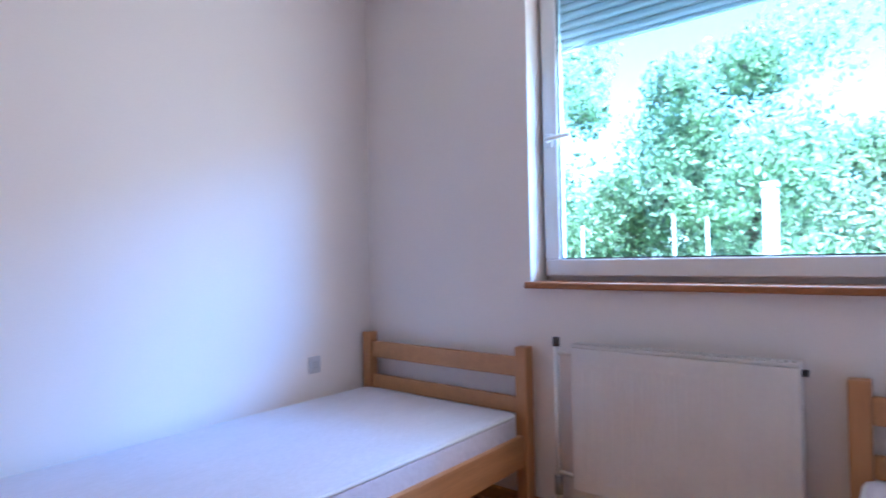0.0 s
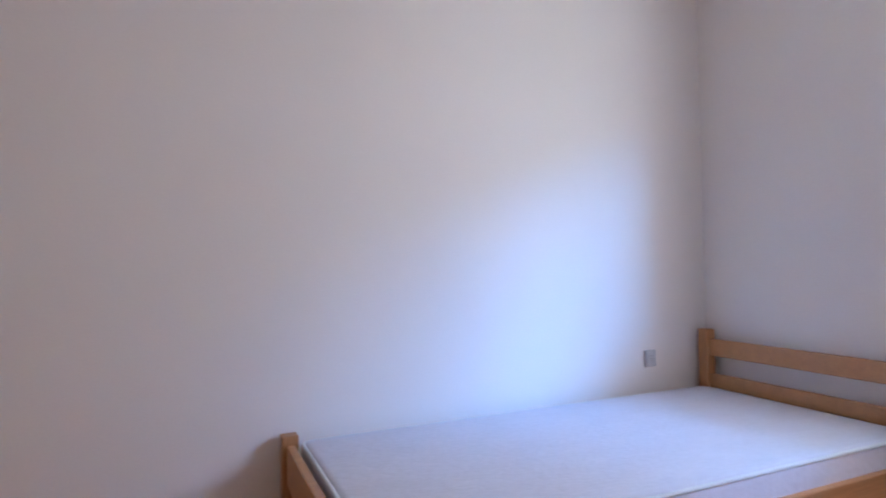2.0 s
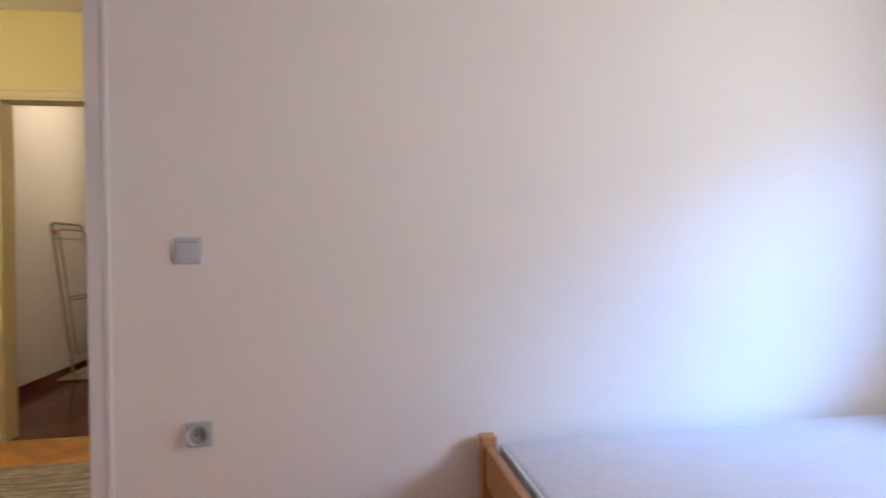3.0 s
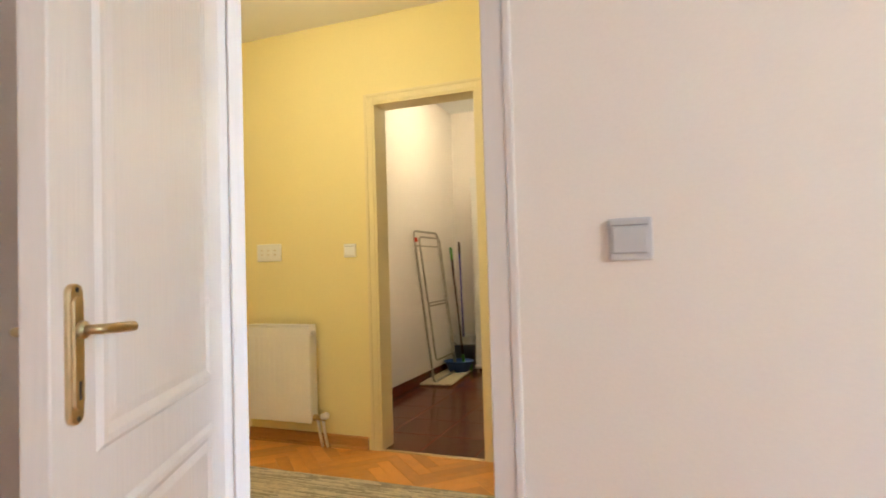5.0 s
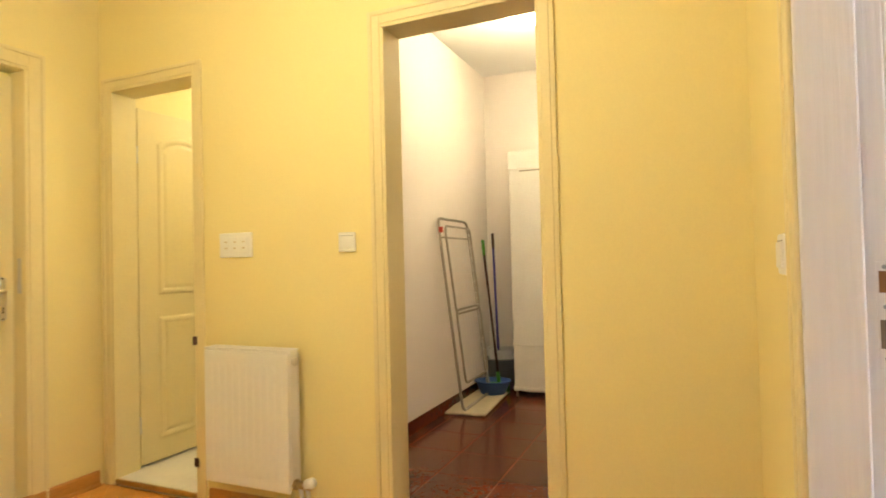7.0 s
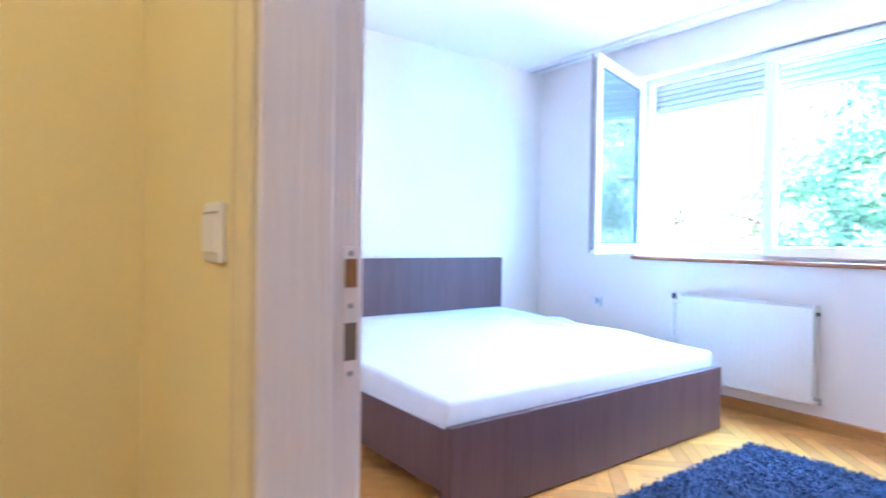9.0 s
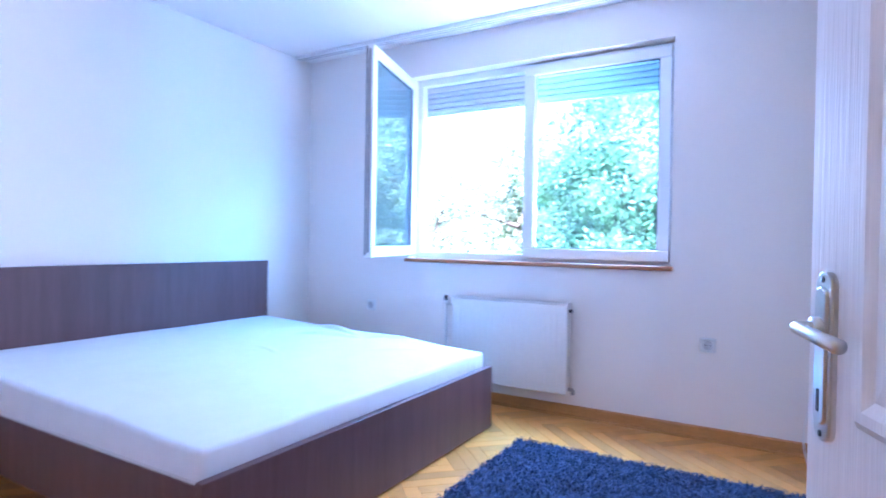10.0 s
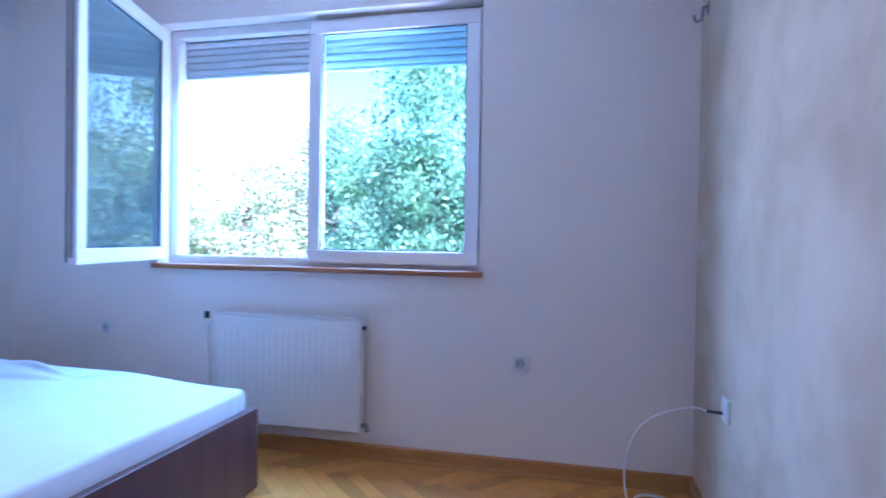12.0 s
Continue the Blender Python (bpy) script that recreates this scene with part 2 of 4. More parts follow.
def add_tube(bm, pts, r, sides=10, caps=True, r1=None):
    """A round tube along points."""
    pts = [Vector(p) for p in pts]
    rings, n = [], len(pts)
    up = Vector((0.013, 0.021, 1.0)).normalized()
    for i, p in enumerate(pts):
        d = (pts[min(i + 1, n - 1)] - pts[max(i - 1, 0)]).normalized()
        a = d.cross(up)
        if a.length < 0.05:
            a = d.cross(Vector((1, 0, 0)))
        a.normalize()
        b = d.cross(a).normalized()
        up = a.cross(d).normalized() if abs(d.z) < 0.9 else up
        rr = r if r1 is None else r + (r1 - r) * i / (n - 1)
        rings.append([bm.verts.new(p + (a * math.cos(2 * math.pi * k / sides) + b * math.sin(2 * math.pi * k / sides)) * rr) for k in range(sides)])
    for q, w in zip(rings, rings[1:]):
        for k in range(sides):
            bm.faces.new((q[k], q[(k + 1) % sides], w[(k + 1) % sides], w[k]))
    if caps:
        bm.faces.new(rings[0][::-1])
        bm.faces.new(rings[-1])
    return bm


def tube(pts, r, sides=10, r1=None):
    return add_tube(bmesh.new(), pts, r, sides, True, r1)


def rounded(corners, rad=0.03, steps=4, closed=False):
    """A path through corners with rounded bends."""
    c = [Vector(p) for p in corners]
    out, n = [], len(c)
    for i, p in enumerate(c):
        if not closed and i in (0, n - 1):
            out.append(p)
            continue
        a, b = c[(i - 1) % n], c[(i + 1) % n]
        r = min(rad, (a - p).length / 2.2, (b - p).length / 2.2)
        s, e = p + (a - p).normalized() * r, p + (b - p).normalized() * r
        for k in range(steps + 1):
            t = k / steps
            out.append(s * (1 - t) ** 2 + p * 2 * t * (1 - t) + e * t * t)
    if closed:
        out.append(out[0].copy())
    return out


def lathe(profile, sides=20):
    bm = bmesh.new()
    rings = [[bm.verts.new((r * math.cos(2 * math.pi * k / sides), r * math.sin(2 * math.pi * k / sides), z)) for k in range(sides)] for r, z in profile]
    for q, w in zip(rings, rings[1:]):
        for k in range(sides):
            bm.faces.new((q[k], q[(k + 1) % sides], w[(k + 1) % sides], w[k]))
    return bm


def moved(bm, m):
    bmesh.ops.transform(bm, matrix=m, verts=bm.verts)
    return bm


def structure(name, bm, material, label, category):
    return tagged(part(name, bm, material), label, category, kind="structure")


# ---- plan ----
WA, WB = 3.02, 3.28          # inner faces of the two window walls
HY0, HY1 = 0.10, 1.76        # hall, between its long walls
HX0, HX1 = -3.16, -0.22      # hall ends
BY1 = 3.90                   # headboard wall of the bedroom
BX0 = -0.09                  # bedroom side of its door wall
AX0, AY0 = -1.60, -3.05      # small room's far walls
CZ = 2.55                    # ceiling
SX0, SX1, SY0, SY1, SZ = -2.04, -0.36, 1.90, 4.56, 2.70   # storage room
OUTA, OUT = 3.27, 3.52       # outer faces of the facade
DA = (-1.068, -0.290)         # door openings
DS = (-1.520, -0.861)
DT = (-3.095, -2.505)
DB = (0.17, 0.972)
WIN_A = (-2.25, -0.972, 0.958, 2.30)
WIN_B = (1.075, 2.905, 0.965, 2.30)


def wall(name, axis, c0, c1, a0, a1, openings, m_lo, m_hi, label, z1=CZ):
    """A wall between c0 and c1 on its thin axis, from a0 to a1 along the other, with openings (a, b, z0, z1)."""
    bm = bmesh.new()
    cuts = sorted(openings)

    def piece(p, q, zl, zh):
        if q - p > 1e-4 and zh - zl > 1e-4:
            add_box(bm, (c0, p, zl) if axis == "x" else (p, c0, zl), (c1, q, zh) if axis == "x" else (q, c1, zh))

    at = a0
    for a, b, zl, zh in cuts:
        piece(at, a, 0, z1)
        piece(a, b, 0, zl)
        piece(a, b, zh, z1)
        at = b
    piece(at, a1, 0, z1)
    ob = structure(name, bm, m_lo, label, "wall")
    ob.data.materials.append(m_hi)
    k = 0 if axis == "x" else 1
    for f in ob.data.polygons:
        f.material_index = 1 if f.normal[k] > 0.5 else 0
    return ob


DH = 2.02
wall("wall_small_room_hall", "y", 0.0, HY0, AX0 - 0.12, HX1, [(DA[0], DA[1], 0, DH)], M_WHITE, M_YELLOW, "plain plastered wall with the door to the hall")
wall("wall_between_bedrooms", "y", 0.0, 0.09, HX1, OUT, [], M_WHITE, M_WORN, "thin partition wall, white on one side, patchy on the other")
wall("wall_hall_west_part", "y", 0.0, HY0, HX0 - 0.12, AX0 - 0.12, [], M_YELLOW, M_YELLOW, "yellow painted hall wall")
wall("wall_hall_storage", "y", HY1, 1.90, HX0 - 0.12, HX1, [(DT[0], DT[1], 0, 2.0), (DS[0], DS[1], 0, 2.04)], M_YELLOW, M_WHITE, "yellow painted hall wall with two doorways")
wall("wall_hall_end", "x", HX0 - 0.12, HX0, HY0, HY1, [(0.62, 1.42, 0, DH)], M_YELLOW, M_YELLOW, "yellow painted end wall of the hall")
wall("wall_bedroom_door", "x", HX1, BX0, 0.09, BY1, [(DB[0], DB[1], 0, DH)], M_YELLOW, M_WHITE, "wall with the bedroom doorway, yellow in the hall")
wall("wall_bedroom_head", "y", BY1, BY1 + 0.12, HX1, OUT, [], M_WHITE, M_FACADE, "white bedroom wall behind the headboard")
wall("wall_window_bedroom", "x", WB, OUT, 0.09, BY1, [WIN_B], M_WHITE, M_FACADE, "white bedroom wall with a wide window")
wall("wall_window_small_room", "x", WA, OUTA, AY0, 0.0, [WIN_A], M_WHITE, M_FACADE, "cream white wall with a window")
wall("wall_small_room_back", "y", AY0 - 0.12, AY0, AX0 - 0.12, OUTA, [], M_FACADE, M_WHITE, "plain white wall")
wall("wall_small_room_west", "x", AX0 - 0.12, AX0, AY0, 0.0, [], M_WHITE, M_WHITE, "plain white wall")
wall("wall_storage_west", "x", SX0 - 0.1, SX0, 1.90, SY1, [], M_YELLOW, M_WHITE, "plain white storage wall", z1=SZ)
wall("wall_storage_back", "y", SY1, SY1 + 0.1, HX0 - 0.12, HX1, [], M_WHITE, M_WHITE, "plain white storage wall", z1=SZ)
wall("wall_storage_east", "x", SX1, HX1, 1.90, SY1, [], M_WHITE, M_WHITE, "plain white storage wall", z1=SZ)
# unseen panel added to stop sky light leaking round the end door
wall("light_block_beyond_hall", "x", HX0 - 0.30, HX0 - 0.20, 0.3, 1.75, [], M_YELLOW, M_YELLOW, "unseen panel blocking sky light behind the end door")
wall("wall_bath_west", "x", HX0 - 0.12, HX0, 1.90, SY1, [], M_YELLOW, M_YELLOW, "plain white bathroom wall")
bm = bmesh.new()
for lo_, hi_ in (((HX0 - 0.12, AY0 - 0.12, CZ), (OUT, 1.90, SZ + 0.2)), ((HX0 - 0.12, 1.90, CZ), (SX0 - 0.1, SY1 + 0.1, SZ + 0.2)), ((HX1, 1.90, CZ), (OUT, SY1 + 0.1, SZ + 0.2)), ((SX0 - 0.1, 1.90, SZ), (HX1, SY1 + 0.1, SZ + 0.2))):
    add_box(bm, lo_, hi_)
structure("ceiling", bm, M_CEIL, "flat white painted ceiling", "ceiling")
structure("floor", box((HX0 - 0.12, AY0 - 0.12, -0.25), (OUT, SY1 + 0.1, -0.012)), M_JOINT, "wooden parquet floor through hall and rooms", "floor")


# ---- door frames, baseboards ----
def casing(name, axis, lo, hi, c0, c1, z, mat_, proud=0.014, w=0.065, label="painted wooden door frame", stop=None, mats=None):
    """Lining and trim round an opening lo..hi in a wall c0..c1; stop: the stretch of the wall's depth where the door stop stands proud; mats: trim on the c0 and c1 sides."""
    root = thing(name, label, "door frame", kind="structure")
    mats = mats or (mat_, mat_)

    def bar(n, a0, a1, d0, d1, z0, z1, bev=0.004, m=None):
        p, q = ((d0, a0, z0), (d1, a1, z1)) if axis == "x" else ((a0, d0, z0), (a1, d1, z1))
        return part(n, box(p, q, bev, 2), m or mat_, root)

    t = 0.010 if stop else 0.022
    for a0, a1 in ((lo, lo + t), (hi - t, hi)):
        bar("jamb", a0, a1, c0 - 0.002, c1 + 0.002, 0, z - t)
    bar("head", lo, hi, c0 - 0.002, c1 + 0.002, z - t, z)
    if stop:
        for a0, a1 in ((lo + t, lo + t + 0.010), (hi - t - 0.010, hi - t)):
            bar("door_stop", a0, a1, stop[0], stop[1], 0, z - t - 0.010)
        bar("door_stop", lo + t, hi - t, stop[0], stop[1], z - t - 0.010, z - t)
    for d0, d1, m in ((c0 - proud, c0, mats[0]), (c1, c1 + proud, mats[1])):
        e = proud * 0.72
        f0, f1 = (d0 + proud - e, d1) if d0 < c0 else (d0, d0 + e)
        # a flat inner band with a raised, rounded outer bead
        for n, a0, a1, b0, b1 in (("trim", lo - w + 0.018, lo + 0.008, f0, f1), ("trim_bead", lo - w, lo - w + 0.018, d0, d1), ("trim", hi - 0.008, hi + w - 0.018, f0, f1), ("trim_bead", hi + w - 0.018, hi + w, d0, d1)):
            bar(n, a0, a1, b0, b1, 0, z + w - (0.018 if n == "trim" else 0), 0.0035, m)
        bar("trim", lo + 0.008, hi - 0.008, f0, f1, z - 0.008, z + w - 0.018, 0.0035, m)
        bar("trim_bead", lo - w + 0.018, hi + w - 0.018, d0, d1, z + w - 0.018, z + w, 0.0035, m)
    return root


fa = casing("door_frame_1", "y", DA[0], DA[1], 0.0, HY0, DH, M_LACQ, w=0.06, label="white lacquered door frame with a rebated jamb", stop=(0.045, HY0 + 0.002))
fs = casing("door_frame_2", "y", DS[0], DS[1], HY1, 1.90, 2.04, M_CREAM, proud=0.010, w=0.046, label="cream door frame with an empty doorway")
ft = casing("door_frame_3", "y", DT[0], DT[1], HY1, 1.90, 2.0, M_CREAM, proud=0.010, w=0.046, label="cream bathroom door frame")
fb = casing("door_frame_4", "x", DB[0], DB[1], HX1, BX0, DH, M_LACQ, label="white lacquered door frame with a lock plate, cream in the hall", stop=(HX1 - 0.002, -0.128), mats=(M_CREAM, M_LACQ))
fe = casing("door_frame_5", "x", 0.62, 1.42, HX0 - 0.12, HX0, DH, M_CREAM, label="cream door frame at the end of the hall")
part("strike_plate", box((HX0 - 0.06, 1.396, 0.98), (HX0 - 0.03, 1.3985, 1.14), 0.0008), M_STEEL, fe, "steel strike plate")
# one long lock plate with two openings in the bedroom frame
yp, xp = DB[1] - 0.010, -0.100
part("strike_plate", box((xp - 0.012, yp - 0.0015, 0.880), (xp + 0.012, yp + 0.001, 1.062), 0.0008), M_LACQ, fb, "overpainted strike plate")
# latch openings are flat pieces; their wood tone includes the recess shade
for z0, z1, mh in ((1.009, 1.046, M_JOINT), (0.914, 0.963, M_HOLE)):
    part("latch_hole", box((xp - 0.0085, yp - 0.0025, z0), (xp + 0.0085, yp - 0.001, z1)), mh, fb, "wood in the latch opening, recess shade put in its colour")
for zc in (1.053, 0.985, 0.897):
    part("screw", moved(lathe([(0.0, 0.0), (0.004, 0.0), (0.004, 0.0012), (0.0, 0.0016)], 10), Matrix.Translation((xp, yp - 0.0015, zc)) @ Matrix.Rotation(radians(90), 4, "X")), M_GREYP, fb)
part("strike_plate", box((DA[1] - 0.0125, 0.014, 0.86), (DA[1] - 0.0095, 0.034, 1.065), 0.0008), M_STEEL, fa, "steel strike plate")
# flat pieces again, recess shade in the dark brown
for z0, z1 in ((1.0, 1.04), (0.90, 0.955)):
    part("latch_hole", box((DA[1] - 0.0135, 0.018, z0), (DA[1] - 0.011, 0.030, z1)), M_JOINT, fa, "latch opening, its shade put in the colour")
for zc in (0.74, 0.18):
    part("keeper", box((DT[1] - 0.026, HY1 - 0.012, zc - 0.02), (DT[1] - 0.0, HY1 - 0.015 + 0.016, zc + 0.02), 0.002), M_BROWNH, ft, "small dark metal keeper")


def base(name, p, q, nrm, h=0.075, t=0.014):
    """Baseboard with a quarter-round bead, from p to q; nrm points into the room."""
    p, q, nv = Vector((*p, 0)), Vector((*q, 0)), Vector((*nrm, 0))
    bm = bmesh.new()
    prof = [(0.001, 0), (t + 0.012, 0), (t + 0.010, 0.012), (t, 0.018), (t, h - 0.008), (t - 0.006, h), (0.001, h)]
    a = [bm.verts.new(p + nv * u + Vector((0, 0, v))) for u, v in prof]
    b = [bm.verts.new(q + nv * u + Vector((0, 0, v))) for u, v in prof]
    n = len(prof)
    for i in range(n):
        bm.faces.new((a[i], a[(i + 1) % n], b[(i + 1) % n], b[i]))
    bm.faces.new(a[::-1])
    bm.faces.new(b)
    bmesh.ops.recalc_face_normals(bm, faces=bm.faces)
    return structure(name, bm, M_BASE, "varnished oak baseboard", "baseboard")


base("baseboard", (WB, 0.09), (WB, BY1), (-1, 0))
base("baseboard", (0.0, 0.09), (WB - 0.03, 0.09), (0, 1))
base("baseboard", (BX0, BY1), (WB - 0.03, BY1), (0, -1))
base("baseboard", (BX0, DB[1] + 0.066), (BX0, BY1 - 0.03), (1, 0))
base("baseboard", (WA, AY0), (WA, 0.0), (-1, 0))
base("baseboard", (DA[1] + 0.066, 0.0), (WA - 0.03, 0.0), (0, -1))
base("baseboard", (DT[1] + 0.066, HY1), (DS[0] - 0.066, HY1), (0, -1))
base("baseboard", (DS[1] + 0.066, HY1), (HX1 - 0.03, HY1), (0, -1))
base("baseboard", (HX0, HY0), (HX0, HY1 - 0.03), (1, 0))
base("baseboard", (HX1, DB[1] + 0.066), (HX1, HY1), (-1, 0))
base("baseboard", (AX0, AY0 + 0.03), (AX0, -0.03), (1, 0))


# ---- windows ----
def frame_ring(w, h, bar, d, bev=0.004):
    """Four profile bars round a w x h rectangle in the yz plane, depth d towards +x, each a box of its own."""
    out = []
    for lo, hi in (((0, 0, 0), (d, w, bar)), ((0, 0, h - bar), (d, w, h)), ((0, 0, bar), (d, bar, h - bar)), ((0, w - bar, bar), (d, w, h - bar))):
        out.append(box(lo, hi, bev, 2))
    return out


def sash(root, w, h, handle_side=None, label="white plastic window sash"):
    """Sash in local coordinates: hinge edge at y=0, bottom z=0, room side at x=0."""
    s = part("sash", box((0, 0, 0), (0.055, w, 0.07), 0.006, 2), M_PVC, root, label)
    for lo, hi in (((0, 0, h - 0.07), (0.055, w, h)), ((0, 0, 0.07), (0.055, 0.07, h - 0.07)), ((0, w - 0.07, 0.07), (0.055, w, h - 0.07))):
        part("sash_bar", box(lo, hi, 0.006, 2), M_PVC, s)
    for lo, hi in (((0.012, 0.07, 0.07), (0.02, w - 0.07, 0.076)), ((0.012, 0.07, h - 0.076), (0.02, w - 0.07, h - 0.07)), ((0.012, 0.07, 0.076), (0.02, 0.076, h - 0.076)), ((0.012, w - 0.076, 0.076), (0.02, w - 0.07, h - 0.076))):
        part("gasket", box(lo, hi), M_DARKP, s, "black rubber gasket")
    pane = part("pane", box((0.024, 0.072, 0.072), (0.030, w - 0.072, h - 0.072)), M_GLASS, s, "clear window pane")
    pane.visible_shadow = False
    part("lock_strip", box((0.016, w - 0.001, 0.03), (0.034, w + 0.003, h - 0.03), 0.001), M_GREYP, s, "grey metal locking strip")
    part("edge_seal", box((0.040, w - 0.001, 0.01), (0.047, w + 0.0025, h - 0.01)), M_DARKP, s, "black edge seal")
    if handle_side is not None:
        y = w - 0.035 if handle_side > 0 else 0.035
        part("handle_rose", box((-0.012, y - 0.016, h * 0.42), (0, y + 0.016, h * 0.42 + 0.06), 0.004, 2), M_PVC, s)
        pts = rounded([(-0.01, y, h * 0.42 + 0.03), (-0.045, y, h * 0.42 + 0.03), (-0.048, y - handle_side * 0.115, h * 0.42 + 0.035)], 0.02)
        part("handle", tube(pts, 0.009), M_PLAST, s, "white plastic window handle", True)
    return s


def window(name, wx, y0, y1, z0, z1, split, label, deep=0.10):
    """Window in the wall face wx: fixed frame, rolled shutter slats outside, wooden sill."""
    root = thing(name, label, "window", kind="structure")
    fx = wx + deep
    w, h = y1 - y0, z1 - z0
    for i, b in enumerate(frame_ring(w, h, 0.05, 0.06)):
        part("window_frame", moved(b, Matrix.Translation((fx, y0, z0))), M_PVC, root)
    if split:
        part("mullion", box((fx, split - 0.035, z0 + 0.05), (fx + 0.06, split + 0.035, z1 - 0.05), 0.004, 2), M_PVC, root)
    # shutter box edge and slats hanging outside
    zb = 2.06 if split else 1.985
    n = 7 if split else 9
    for i in range(n):
        zz = zb + i * 0.040
        bm = bmesh.new()
        prof = [(-0.001, 0), (-0.012, 0.004), (-0.016, 0.016), (-0.014, 0.030), (-0.003, 0.0395), (0.005, 0.0405), (0.005, -0.001)]
        for a, b2 in ((y0 + 0.02, y1 - 0.02),):
            va = [bm.verts.new((fx + 0.10 + u, a, zz + v)) for u, v in prof]
            vb = [bm.verts.new((fx + 0.10 + u, b2, zz + v)) for u, v in prof]
            for k in range(7):
                bm.faces.new((va[k], va[(k + 1) % 7], vb[(k + 1) % 7], vb[k]))
            bm.faces.new(va[::-1])
            bm.faces.new(vb)
        bmesh.ops.recalc_face_normals(bm, faces=bm.faces)
        part("shutter_slat", bm, M_SHUT, root, "grey plastic roller shutter slat")
    part("shutter_lead_rail", box((fx + 0.07, y0 + 0.03, z1 - 0.085), (fx + 0.084, y1 - 0.03, z1 - 0.052), 0.004, 2), M_PVC, root, "white shutter lead rail")
    part("shutter_bottom_bar", box((fx + 0.088, y0 + 0.02, zb - 0.016), (fx + 0.112, y1 - 0.02, zb - 0.003), 0.003), M_SHUT, root)
    for yy in (y0, y1 - 0.03):
        part("shutter_guide", box((fx + 0.075, yy, z0 + 0.01), (fx + 0.125, yy + 0.03, z1), 0.003), M_PVC, root, "white shutter guide rail")
    part("window_sill", box((wx - 0.035, y0 - 0.015, z0 - 0.022), (fx + 0.01, y1 + 0.015, z0 + 0.004), 0.006, 2), M_SILL, root, "varnished brown wooden sill")
    part("outer_sill", box((fx + 0.06, y0, z0 - 0.03), (wx + 0.29, y1, z0 + 0.005), 0.003), M_PVC, root, "white outer sill")
    return root


wa = window("window_1", WA, WIN_A[0], WIN_A[1], WIN_A[2], WIN_A[3], None, "white plastic window, closed, shutter rolled up", 0.14)
s = sash(wa, WIN_A[1] - WIN_A[0] - 0.03, WIN_A[3] - WIN_A[2] - 0.05, 1)
s.location = (WA + 0.095, WIN_A[0] + 0.015, WIN_A[2] + 0.025)
SPL = 2.008
wb = window("window_2", WB, WIN_B[0], WIN_B[1], WIN_B[2], WIN_B[3], SPL, "white plastic double window, one sash wide open")
s = sash(wb, SPL - WIN_B[0] - 0.01, WIN_B[3] - WIN_B[2] - 0.05)
s.location = (WB + 0.055, WIN_B[0] + 0.02, WIN_B[2] + 0.025)
s = sash(wb, WIN_B[1] - SPL - 0.028, WIN_B[3] - WIN_B[2] - 0.05, None, "white plastic window sash, swung open into the room")
s.rotation_euler = (0, 0, radians(106))
s.location = (WB + 0.055, WIN_B[1] - 0.02, WIN_B[2] + 0.025)


